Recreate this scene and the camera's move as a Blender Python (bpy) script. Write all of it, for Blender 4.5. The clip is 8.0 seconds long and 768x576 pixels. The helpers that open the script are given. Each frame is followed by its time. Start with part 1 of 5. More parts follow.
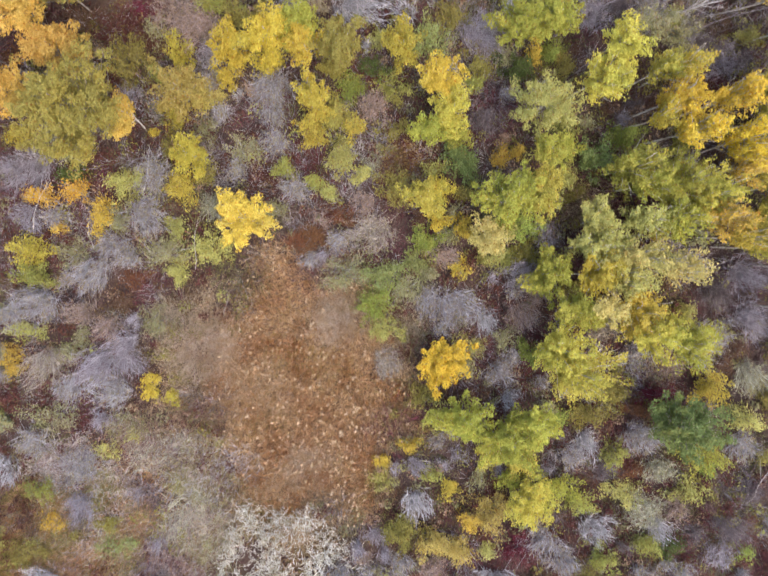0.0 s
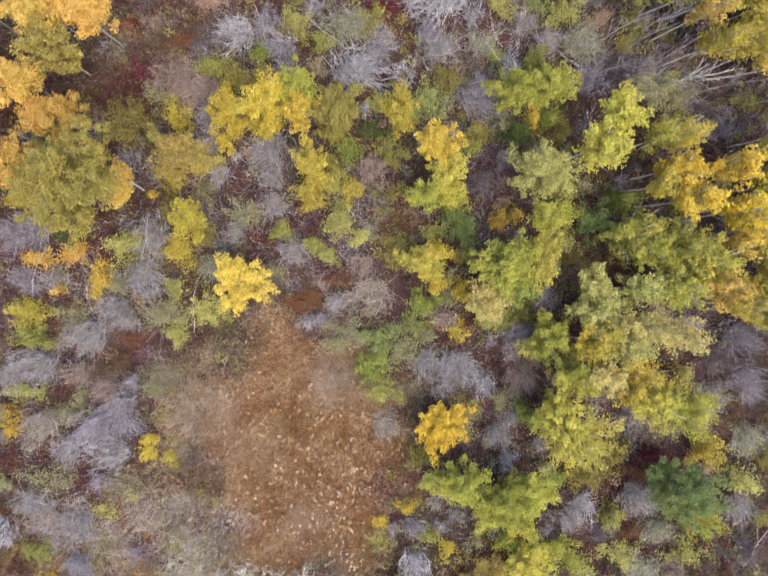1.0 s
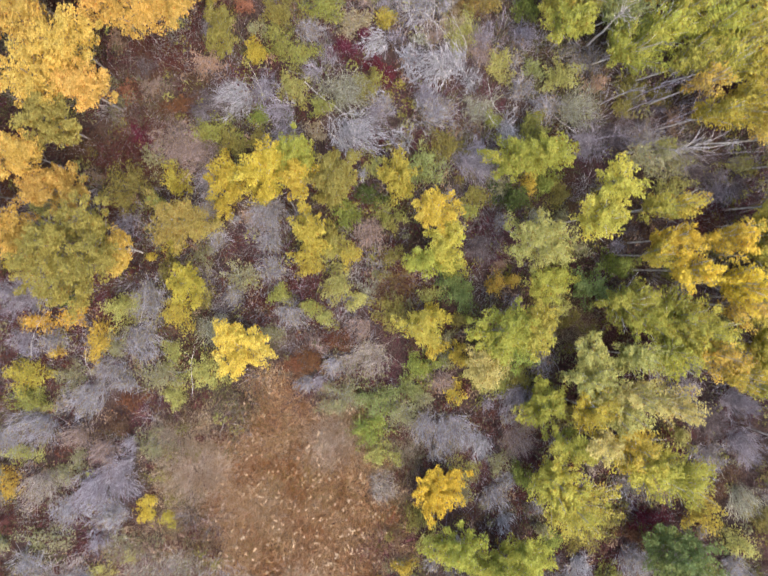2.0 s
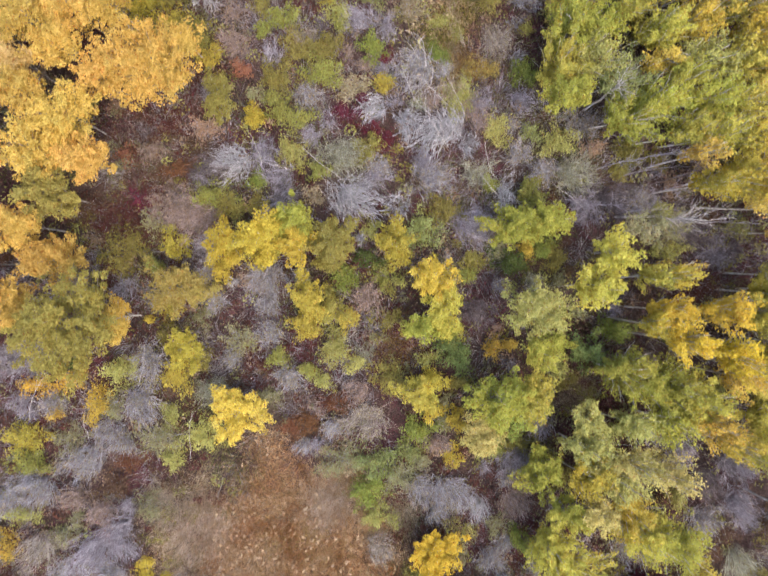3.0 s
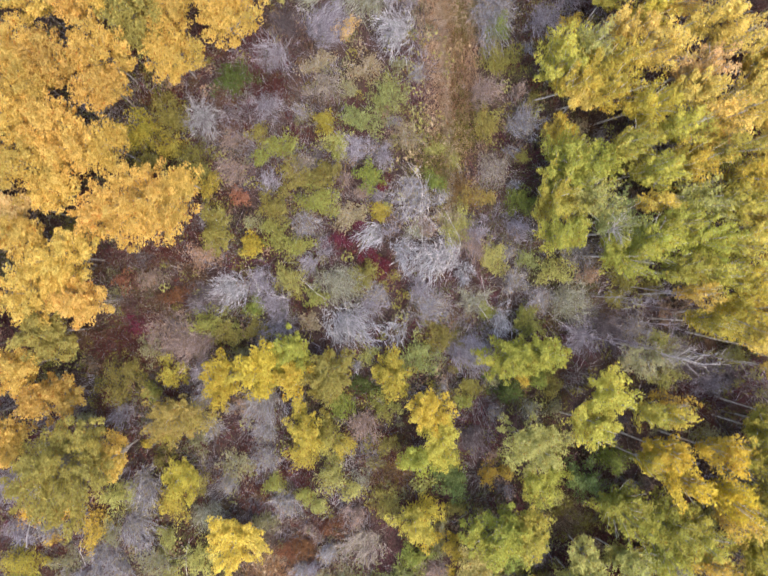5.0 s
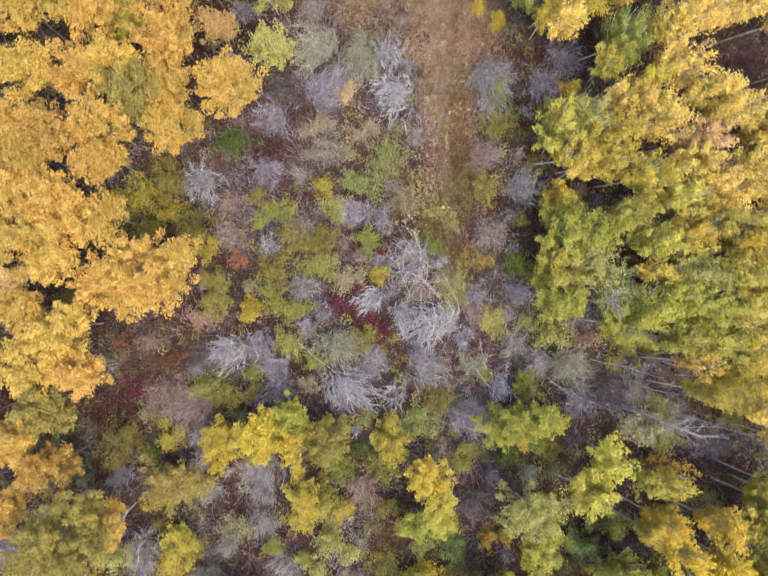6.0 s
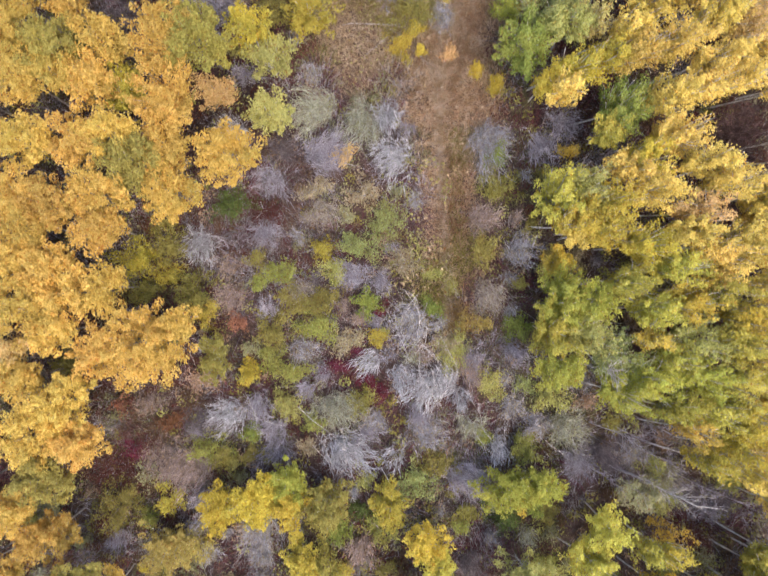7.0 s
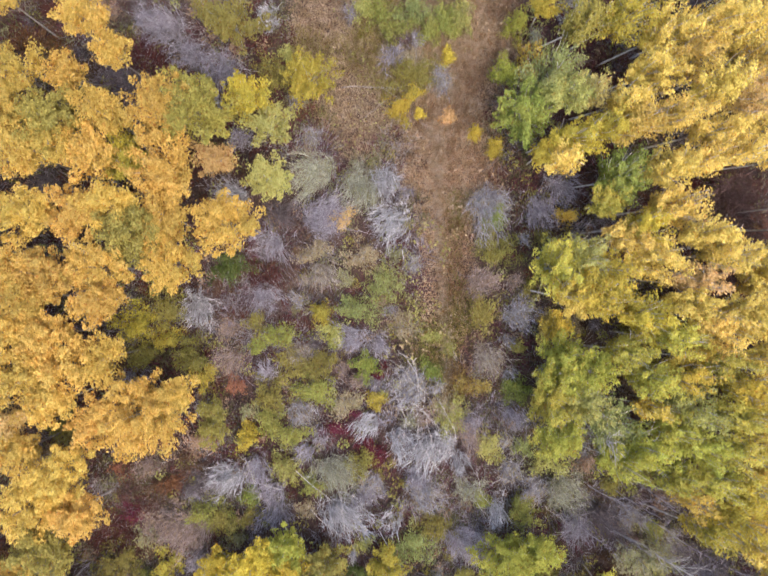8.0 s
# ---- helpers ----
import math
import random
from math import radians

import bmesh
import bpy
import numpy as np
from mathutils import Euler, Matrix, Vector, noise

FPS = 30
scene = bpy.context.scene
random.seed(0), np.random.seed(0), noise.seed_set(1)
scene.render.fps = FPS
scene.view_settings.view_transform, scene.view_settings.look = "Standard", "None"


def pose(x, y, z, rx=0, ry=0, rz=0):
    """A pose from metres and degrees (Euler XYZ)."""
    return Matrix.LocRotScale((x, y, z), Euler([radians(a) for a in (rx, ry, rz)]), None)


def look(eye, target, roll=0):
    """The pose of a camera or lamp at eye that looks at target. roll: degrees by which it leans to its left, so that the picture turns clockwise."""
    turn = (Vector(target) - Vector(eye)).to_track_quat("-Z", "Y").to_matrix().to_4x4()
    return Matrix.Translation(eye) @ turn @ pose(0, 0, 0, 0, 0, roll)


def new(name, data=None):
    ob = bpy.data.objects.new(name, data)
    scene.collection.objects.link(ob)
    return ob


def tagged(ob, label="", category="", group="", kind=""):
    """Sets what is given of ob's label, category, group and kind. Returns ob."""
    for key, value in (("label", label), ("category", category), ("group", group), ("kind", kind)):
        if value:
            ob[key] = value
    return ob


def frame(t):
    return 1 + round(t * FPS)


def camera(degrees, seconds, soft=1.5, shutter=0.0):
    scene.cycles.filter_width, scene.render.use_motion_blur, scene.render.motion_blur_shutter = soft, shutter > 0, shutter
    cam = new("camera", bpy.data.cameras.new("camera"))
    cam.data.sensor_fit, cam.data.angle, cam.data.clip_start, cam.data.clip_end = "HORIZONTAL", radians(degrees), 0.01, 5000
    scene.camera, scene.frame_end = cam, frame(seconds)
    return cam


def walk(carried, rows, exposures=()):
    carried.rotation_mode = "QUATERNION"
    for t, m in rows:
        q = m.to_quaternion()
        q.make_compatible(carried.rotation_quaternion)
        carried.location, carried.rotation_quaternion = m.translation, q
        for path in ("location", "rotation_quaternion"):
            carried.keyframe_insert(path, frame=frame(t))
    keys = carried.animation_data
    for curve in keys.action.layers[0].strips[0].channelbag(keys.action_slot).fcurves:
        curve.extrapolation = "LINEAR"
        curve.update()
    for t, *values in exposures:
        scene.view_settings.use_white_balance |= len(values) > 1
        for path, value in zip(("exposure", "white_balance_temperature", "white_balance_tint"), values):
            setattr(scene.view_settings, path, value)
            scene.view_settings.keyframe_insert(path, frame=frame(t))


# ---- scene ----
cam = camera(62.0, 8.0, soft=1.55, shutter=0.6)
METRES, EYE, TILT, LEAN, TURN = 16.0, 21.3, -92.0, 0.0, 0.0
ROWS = [
    (0.0, 0.0, 0.0, 0.0, 0.0, 0.0, 0.0),
    (0.5, 0.001, -0.0019, 0.0622, -0.03, 0.05, -0.03),
    (1.0, 0.0024, -0.0039, 0.1238, -0.07, 0.14, -0.06),
    (1.5, 0.0051, -0.0062, 0.1851, -0.05, 0.27, -0.09),
    (3.0, 0.0087, -0.014, 0.3751, -0.18, 0.46, -0.2),
    (3.5, 0.0103, -0.016, 0.4389, -0.21, 0.51, -0.21),
    (4.0, 0.0122, -0.0182, 0.501, -0.18, 0.63, -0.24),
    (4.5, 0.0128, -0.0203, 0.5628, -0.21, 0.74, -0.27),
    (6.0, 0.0153, -0.0259, 0.7488, -0.22, 1.11, -0.36),
    (6.5, 0.0157, -0.0278, 0.81, -0.24, 1.22, -0.39),
    (7.0, 0.0166, -0.0298, 0.8725, -0.24, 1.28, -0.43),
    (7.5, 0.0177, -0.0322, 0.9359, -0.25, 1.34, -0.47),
    (8.0, 0.0169, -0.0336, 0.9992, -0.31, 1.39, -0.51),
]
walk(cam, [(t, pose(0, 0, EYE, TILT, LEAN, TURN) @ pose(METRES * x, METRES * y, METRES * z, 90 + pitch, roll, yaw)) for t, x, y, z, yaw, pitch, roll in ROWS])

scene.view_settings.exposure = 1.5

# ---- world and light: bright overcast, with a broad weak sun ----
SUN_ELEVATION, SUN_AZIMUTH = radians(60), radians(140)
world = bpy.data.worlds.new("overcast_sky")
scene.world = world
world.use_nodes = True
wn = world.node_tree.nodes
sky = wn.new("ShaderNodeTexSky")
sky.sky_type, sky.sun_disc = "NISHITA", False
sky.sun_elevation, sky.sun_rotation = SUN_ELEVATION, SUN_AZIMUTH
sky.air_density, sky.dust_density, sky.ozone_density = 1.0, 4.0, 1.0
wn["Background"].inputs["Strength"].default_value = 0.15
world.node_tree.links.new(sky.outputs[0], wn["Background"].inputs["Color"])
sun = new("sun", bpy.data.lights.new("sun", "SUN"))
sun.data.energy, sun.data.angle, sun.data.color = 0.6, radians(45), (1.0, 0.95, 0.88)
toward = Vector((math.sin(SUN_AZIMUTH) * math.cos(SUN_ELEVATION), math.cos(SUN_AZIMUTH) * math.cos(SUN_ELEVATION), math.sin(SUN_ELEVATION)))
sun.matrix_world = look(toward * 60, (0, 0, 0))

# ---- materials ----
def shader(name, rough=0.7):
    m = bpy.data.materials.new(name)
    m.use_nodes = True
    b = m.node_tree.nodes["Principled BSDF"]
    b.inputs["Roughness"].default_value = rough
    b.inputs["Specular IOR Level"].default_value = 0.12
    return m, m.node_tree.nodes, m.node_tree.links, b


def ramp(nodes, stops):
    r = nodes.new("ShaderNodeValToRGB")
    while len(r.color_ramp.elements) < len(stops):
        r.color_ramp.elements.new(0.5)
    for e, (p, c) in zip(r.color_ramp.elements, stops):
        e.position, e.color = p, (*c, 1)
    return r


def mixed(nodes, links, a, b, factor, blend="MIX"):
    x = nodes.new("ShaderNodeMix")
    x.data_type, x.blend_type = "RGBA", blend
    for socket, value in ((x.inputs[0], factor), (x.inputs[6], a), (x.inputs[7], b)):
        if hasattr(value, "is_linked"):
            links.new(value, socket)
        else:
            socket.default_value = value if isinstance(value, float) else (*value, 1)
    return x.outputs[2]


def spots(nodes, links, scale, detail=3.0, low=0.4, high=0.62, space="Object"):
    c = nodes.new("ShaderNodeTexCoord")
    n = nodes.new("ShaderNodeTexNoise")
    n.inputs["Scale"].default_value, n.inputs["Detail"].default_value = scale, detail
    links.new(c.outputs[space], n.inputs["Vector"])
    r = nodes.new("ShaderNodeMapRange")
    r.inputs[1].default_value, r.inputs[2].default_value = low, high
    links.new(n.outputs["Fac"], r.inputs[0])
    return r.outputs[0]


def tint(c, k):
    return tuple(min(0.9, v * k) for v in c)


def leaf_material(name, main, other, thin=0.3):
    """Leaves: a shade for each leaf, patches of a second colour in the crown, a shade for each plant; thin enough to let light through."""
    m, nodes, links, b = shader(name, 0.55)
    g = nodes.new("ShaderNodeNewGeometry")
    info = nodes.new("ShaderNodeObjectInfo")
    r1 = ramp(nodes, [(0.0, tint(main, 0.7)), (0.35, tint(main, 0.92)), (0.8, main), (1.0, tint(main, 1.15))])
    r2 = ramp(nodes, [(0.0, tint(other, 0.65)), (0.4, tint(other, 0.92)), (0.8, other), (1.0, tint(other, 1.15))])
    links.new(g.outputs["Random Per Island"], r1.inputs[0])
    links.new(g.outputs["Random Per Island"], r2.inputs[0])
    colour = mixed(nodes, links, r1.outputs[0], r2.outputs[0], spots(nodes, links, 0.9, 2.0, 0.45, 0.68))
    # sprays of older and fresher leaves, and a few that have browned
    old = spots(nodes, links, 4.5, 2.0, 0.35, 0.68)
    colour = mixed(nodes, links, colour, mixed(nodes, links, colour, (0.76, 0.70, 0.56), 1.0, "MULTIPLY"), old)
    few = nodes.new("ShaderNodeMapRange")
    few.inputs[1].default_value, few.inputs[2].default_value = 0.93, 0.94
    links.new(g.outputs["Random Per Island"], few.inputs[0])
    colour = mixed(nodes, links, colour, mixed(nodes, links, colour, (0.62, 0.42, 0.35), 1.0, "MULTIPLY"), few.outputs[0])
    h = nodes.new("ShaderNodeHueSaturation")
    v = nodes.new("ShaderNodeMapRange")
    v.inputs[3].default_value, v.inputs[4].default_value = 0.9, 1.2
    links.new(info.outputs["Random"], v.inputs[0])
    links.new(v.outputs[0], h.inputs["Value"])
    # plants differ a little in hue as well
    far = nodes.new("ShaderNodeMath")
    far.operation = "MULTIPLY"
    far.inputs[1].default_value = 7.31
    links.new(info.outputs["Random"], far.inputs[0])
    rest = nodes.new("ShaderNodeMath")
    rest.operation = "FRACT"
    links.new(far.outputs[0], rest.inputs[0])
    hue = nodes.new("ShaderNodeMapRange")
    hue.inputs[3].default_value, hue.inputs[4].default_value = 0.496, 0.511
    links.new(rest.outputs[0], hue.inputs[0])
    links.new(hue.outputs[0], h.inputs["Hue"])
    links.new(colour, h.inputs["Color"])
    links.new(h.outputs[0], b.inputs["Base Color"])
    t = nodes.new("ShaderNodeBsdfTranslucent")
    links.new(h.outputs[0], t.inputs["Color"])
    mix = nodes.new("ShaderNodeMixShader")
    mix.inputs[0].default_value = thin
    links.new(b.outputs[0], mix.inputs[1])
    links.new(t.outputs[0], mix.inputs[2])
    links.new(mix.outputs[0], nodes["Material Output"].inputs["Surface"])
    return m


def stem_material(name, main, other, scale=14.0):
    m, nodes, links, b = shader(name, 0.85)
    g = nodes.new("ShaderNodeNewGeometry")
    r = ramp(nodes, [(0.0, tint(main, 0.6)), (0.5, main), (1.0, tint(main, 1.3))])
    links.new(g.outputs["Random Per Island"], r.inputs[0])
    links.new(mixed(nodes, links, r.outputs[0], other, spots(nodes, links, scale)), b.inputs["Base Color"])
    return m


# colour: leaf, second leaf colour, words, how full of leaves
LEAVES = {
    "gold": ((0.67, 0.435, 0.115), (0.50, 0.37, 0.10), "golden-yellow", 1.0),
    "lemongold": ((0.78, 0.57, 0.155), (0.68, 0.53, 0.14), "lemon-gold", 1.0),
    "olivegold": ((0.35, 0.30, 0.085), (0.43, 0.35, 0.09), "olive and gold", 1.0),
    "yellow": ((0.56, 0.425, 0.07), (0.45, 0.38, 0.08), "yellow", 0.9),
    "brightyellow": ((0.70, 0.51, 0.065), (0.60, 0.46, 0.08), "bright yellow", 1.0),
    "lemon": ((0.66, 0.52, 0.10), (0.60, 0.50, 0.13), "clear lemon-yellow", 1.0),
    "brightorange": ((0.68, 0.47, 0.05), (0.58, 0.45, 0.06), "deep yellow", 1.0),
    "orangeyel": ((0.60, 0.42, 0.08), (0.52, 0.40, 0.10), "orange-yellow", 0.7),
    "orange": ((0.60, 0.38, 0.06), (0.50, 0.36, 0.12), "sparse orange", 0.4),
    "peach": ((0.66, 0.43, 0.20), (0.58, 0.40, 0.16), "pale orange", 0.85),
    "mustard": ((0.46, 0.37, 0.07), (0.37, 0.33, 0.075), "mustard-yellow", 0.9),
    "ochre": ((0.46, 0.36, 0.11), (0.40, 0.32, 0.11), "ochre", 0.8),
    "limeyel": ((0.53, 0.46, 0.095), (0.41, 0.40, 0.085), "yellow-green", 0.9),
    "lime": ((0.37, 0.375, 0.075), (0.46, 0.42, 0.085), "light green", 0.9),
    "olivelime": ((0.30, 0.31, 0.085), (0.37, 0.345, 0.10), "light green", 0.8),
    "green": ((0.25, 0.30, 0.07), (0.34, 0.35, 0.085), "green", 0.95),
    "dkgreen": ((0.10, 0.135, 0.04), (0.15, 0.18, 0.05), "dark green", 0.9),
    "bluegreen": ((0.18, 0.24, 0.085), (0.25, 0.29, 0.095), "bluish green", 0.85),
    "olive": ((0.30, 0.26, 0.075), (0.25, 0.22, 0.075), "olive", 0.75),
    "sage": ((0.31, 0.30, 0.16), (0.33, 0.28, 0.20), "thin grey-green", 0.4),
    "sagegreen": ((0.29, 0.32, 0.12), (0.36, 0.36, 0.14), "grey-green", 0.7),
    "sagelime": ((0.44, 0.42, 0.14), (0.37, 0.365, 0.12), "pale yellow-green", 0.75),
    "cream": ((0.58, 0.48, 0.18), (0.44, 0.40, 0.14), "pale cream-yellow", 0.75),
    "tan": ((0.38, 0.31, 0.21), (0.33, 0.28, 0.15), "withered tan", 0.45),
    "pinktan": ((0.38, 0.26, 0.19), (0.30, 0.22, 0.15), "withered pinkish tan", 0.35),
    "pinkrust": ((0.34, 0.16, 0.10), (0.28, 0.15, 0.09), "pinkish rust", 0.7),
    "rust": ((0.19, 0.085, 0.045), (0.23, 0.13, 0.07), "rust-brown", 0.55),
    "brown": ((0.14, 0.082, 0.058), (0.18, 0.115, 0.06), "withered brown", 0.45),
    "darkred": ((0.115, 0.042, 0.042), (0.15, 0.065, 0.05), "dark reddish", 0.5),
    "red": ((0.15, 0.03, 0.055), (0.20, 0.075, 0.08), "crimson", 0.5),
}
LEAF = {k: leaf_material("leaves_" + k, a, b) for k, (a, b, w, f) in LEAVES.items()}
TWIGS = {
    "grey": ((0.44, 0.41, 0.43), (0.32, 0.29, 0.31), "grey"),
    "lav": ((0.41, 0.365, 0.39), (0.30, 0.255, 0.28), "lilac-grey"),
    "white": ((0.48, 0.45, 0.455), (0.36, 0.33, 0.335), "silvery pale grey"),
    "sage": ((0.46, 0.44, 0.33), (0.36, 0.33, 0.25), "greenish grey"),
    "pinktan": ((0.41, 0.31, 0.275), (0.31, 0.23, 0.20), "pinkish brown"),
    "taupe": ((0.46, 0.39, 0.33), (0.35, 0.28, 0.25), "taupe"),
    "olive": ((0.30, 0.27, 0.12), (0.22, 0.18, 0.09), "olive"),
    "wine": ((0.22, 0.135, 0.12), (0.15, 0.09, 0.08), "wine-brown"),
    "dark": ((0.23, 0.185, 0.185), (0.15, 0.115, 0.11), "dark grey-brown"),
}
TWIG = {k: stem_material("twigs_" + k, a, b, 3.0) for k, (a, b, w) in TWIGS.items()}
# TWIG colours darkened to paint the shade among each shrub's inner twigs
SHADED_TWIG = {k: stem_material("shaded_fine_twigs_" + k, tint(a, 0.66), tint(b, 0.56), 3.0) for k, (a, b, w) in TWIGS.items()}
BARK = stem_material("aspen_bark", (0.52, 0.485, 0.44), (0.30, 0.26, 0.22))
# aspen bark darkened for the western trunks: their shade is in the colour
SHADED_BARK = stem_material("shaded_bark", (0.30, 0.26, 0.23), (0.19, 0.16, 0.14))
STEM = stem_material("shrub_stems", (0.22, 0.17, 0.15), (0.13, 0.09, 0.075))
GREY_WOOD = stem_material("weathered_wood", (0.42, 0.37, 0.34), (0.24, 0.20, 0.18))
DRIFTWOOD = stem_material("bleached_wood", (0.55, 0.50, 0.46), (0.36, 0.31, 0.28))

# ---- mesh tools ----
rng = np.random.default_rng(11)


def build_mesh(name, verts, faces, corners):
    me = bpy.data.meshes.new(name)
    n = len(faces)
    me.vertices.add(len(verts))
    me.vertices.foreach_set("co", verts.astype(np.float32).ravel())
    me.loops.add(n * corners)
    me.loops.foreach_set("vertex_index", faces.astype(np.int32).ravel())
    me.polygons.add(n)
    me.polygons.foreach_set("loop_start", np.arange(0, n * corners, corners, dtype=np.int32))
    me.update(calc_edges=True)
    return me


def unit(v):
    return v / np.maximum(np.linalg.norm(v, axis=-1, keepdims=True), 1e-9)


def spread(n):
    return unit(rng.normal(size=(n, 3)))


def rods(path, thick, sides=3):
    """Corners and faces of tapered rods: path (n, k, 3), thick (n, k)."""
    n, k, _ = path.shape
    along = unit(path[:, -1] - path[:, 0])
    a = unit(np.cross(along, spread(n)))
    b = np.cross(along, a)
    turn = np.arange(sides) * 2 * np.pi / sides
    ring = a[:, None, None] * np.cos(turn)[None, None, :, None] + b[:, None, None] * np.sin(turn)[None, None, :, None]
    v = path[:, :, None] + ring * thick[:, :, None, None]
    idx = np.arange(n * k * sides).reshape(n, k, sides)
    nxt = np.roll(idx, -1, 2)
    f = np.stack([idx[:, :-1], nxt[:, :-1], nxt[:, 1:], idx[:, 1:]], -1)
    return v.reshape(-1, 3), f.reshape(-1, 4)


def tube_mesh(name, path, thick, sides=3):
    return build_mesh(name, *rods(path, thick, sides), 4)


def branched_mesh(name, spine, thick, path, thin):
    """A trunk and its limbs as one mesh."""
    v1, f1 = rods(spine[None], thick[None], 7)
    v2, f2 = rods(path, thin)
    return build_mesh(name, np.concatenate([v1, v2]), np.concatenate([f1, f2 + len(v1)]), 4)


def leaf_mesh(name, at, size, flat=0.9, slim=0.9):
    """A three-cornered leaf at every place."""
    n = len(at)
    up = unit(np.array([0, 0, flat]) + spread(n) * 0.8)
    way = unit(np.cross(up, spread(n)))
    side = np.cross(up, way)
    long = (size * rng.uniform(0.7, 1.3, n))[:, None]
    wide = long * slim * 0.5
    v = np.stack([at - way * long * 0.5 - side * wide, at - way * long * 0.5 + side * wide, at + way * long * 0.5], 1)
    return build_mesh(name, v.reshape(-1, 3), np.arange(n * 3).reshape(n, 3), 3)


def blade_mesh(name, at, long, wide, lean=0.6):
    """Bent grass blades of three corners each."""
    n = len(at)
    way = spread(n) * lean + np.array([0, 0, 0.55])
    way[:, 2] = np.abs(way[:, 2])
    way = unit(way)
    side = unit(np.cross(way, spread(n)))
    size = (long * rng.uniform(0.5, 1.4, n))[:, None]
    v = np.stack([at - side * wide, at + side * wide, at + way * size], 1)
    return build_mesh(name, v.reshape(-1, 3), np.arange(n * 3).reshape(n, 3), 3)


def spray_mesh(name, at, way, wide):
    """Fine tapering twigs, each from at along way."""
    n = len(at)
    side = unit(np.cross(way, np.array([0, 0, 1.0])) + rng.normal(size=(n, 3)) * 0.02)
    w = (wide * rng.uniform(0.6, 1.3, n))[:, None]
    v = np.stack([at - side * w, at + side * w, at + way], 1)
    v[:, :, 2] = np.maximum(v[:, :, 2], -0.05)
    return build_mesh(name, v.reshape(-1, 3), np.arange(n * 3).reshape(n, 3), 3)


def curve(p0, p1, bow, k=4):
    """Points along a rod from p0 to p1 that bows by the vectors bow."""
    t = np.linspace(0, 1, k)[None, :, None]
    return p0[:, None] * (1 - t) + p1[:, None] * t + bow[:, None] * 4 * t * (1 - t)


def part(name, mesh, material, parent, label="", kind=""):
    ob = new(name, mesh)
    mesh.materials.append(material)
    ob.parent = parent
    return tagged(ob, label, kind=kind)


PLACED = []


def thing(name, x, y, label, category, group=""):
    ob = new(name)
    ob.location = (x, y, ground_height(x, y))
    ob.empty_display_size = 0.2
    return tagged(ob, label, category, group)


def ground_height(x, y):
    return 0.05 * math.sin(0.31 * x + 0.7) + 0.05 * math.sin(0.27 * y + 0.2 * x) + 0.03 * math.sin(0.83 * x - 0.6 * y)


def ground_heights(x, y):
    return 0.05 * np.sin(0.31 * x + 0.7) + 0.05 * np.sin(0.27 * y + 0.2 * x) + 0.03 * np.sin(0.83 * x - 0.6 * y)


def dome(n, rx, ry, rz, low, inner, rough=1.0):
    """Places in the shell of an uneven, lobed dome."""
    a = rng.uniform(0, 2 * np.pi, n)
    z = rng.uniform(low, 1, n)
    s = np.sqrt(1 - z * z)
    p = rng.uniform(0, 6.28, 4)
    lobes = 1 + rough * (0.18 * np.sin(2 * a + p[0]) + 0.18 * np.sin(3 * a + p[1]) + 0.17 * np.sin(5 * a + p[2]) + 0.10 * np.sin(8 * a + p[3]))
    r = rng.uniform(inner, 1.0, n) ** 0.6
    return np.stack([np.cos(a) * s * lobes * rx * r, np.sin(a) * s * lobes * ry * r, z * rz * r], 1)


def in_ball(shape):
    """Places spread through a ball of radius 1, denser towards its skin."""
    return spread(int(np.prod(shape))).reshape(*shape, 3) * rng.uniform(0.15, 1.0, (*shape, 1)) ** 0.5


def sprays(p0, p1, many, start, wide, steps, stretch=0.7):
    """Places of leaves in close sprays along the outer stretch of shoots that run from p0 to p1."""
    n = len(p0)
    t = np.linspace(start, 1.0, steps)[None] + rng.uniform(-0.5, 0.5, (n, steps)) * (1 - start) / steps
    size = wide * rng.uniform(0.65, 1.3, (n, steps)) * (0.75 + 0.5 * np.sin(np.clip(t, 0, 1) * 2.6))
    mid = p0[:, None] * (1 - t[..., None]) + p1[:, None] * t[..., None] + spread(n * steps).reshape(n, steps, 3) * 0.4 * wide
    way = unit(p1 - p0)[:, None, None]
    off = in_ball((n, steps, many))
    along = (off * way).sum(-1, keepdims=True)
    off = (off + way * along * stretch) * np.array([1, 1, 0.8])
    at = (mid[:, :, None] + off * size[..., None, None]).reshape(-1, 3)
    at[:, 2] = np.maximum(at[:, 2], 0.03)
    return at


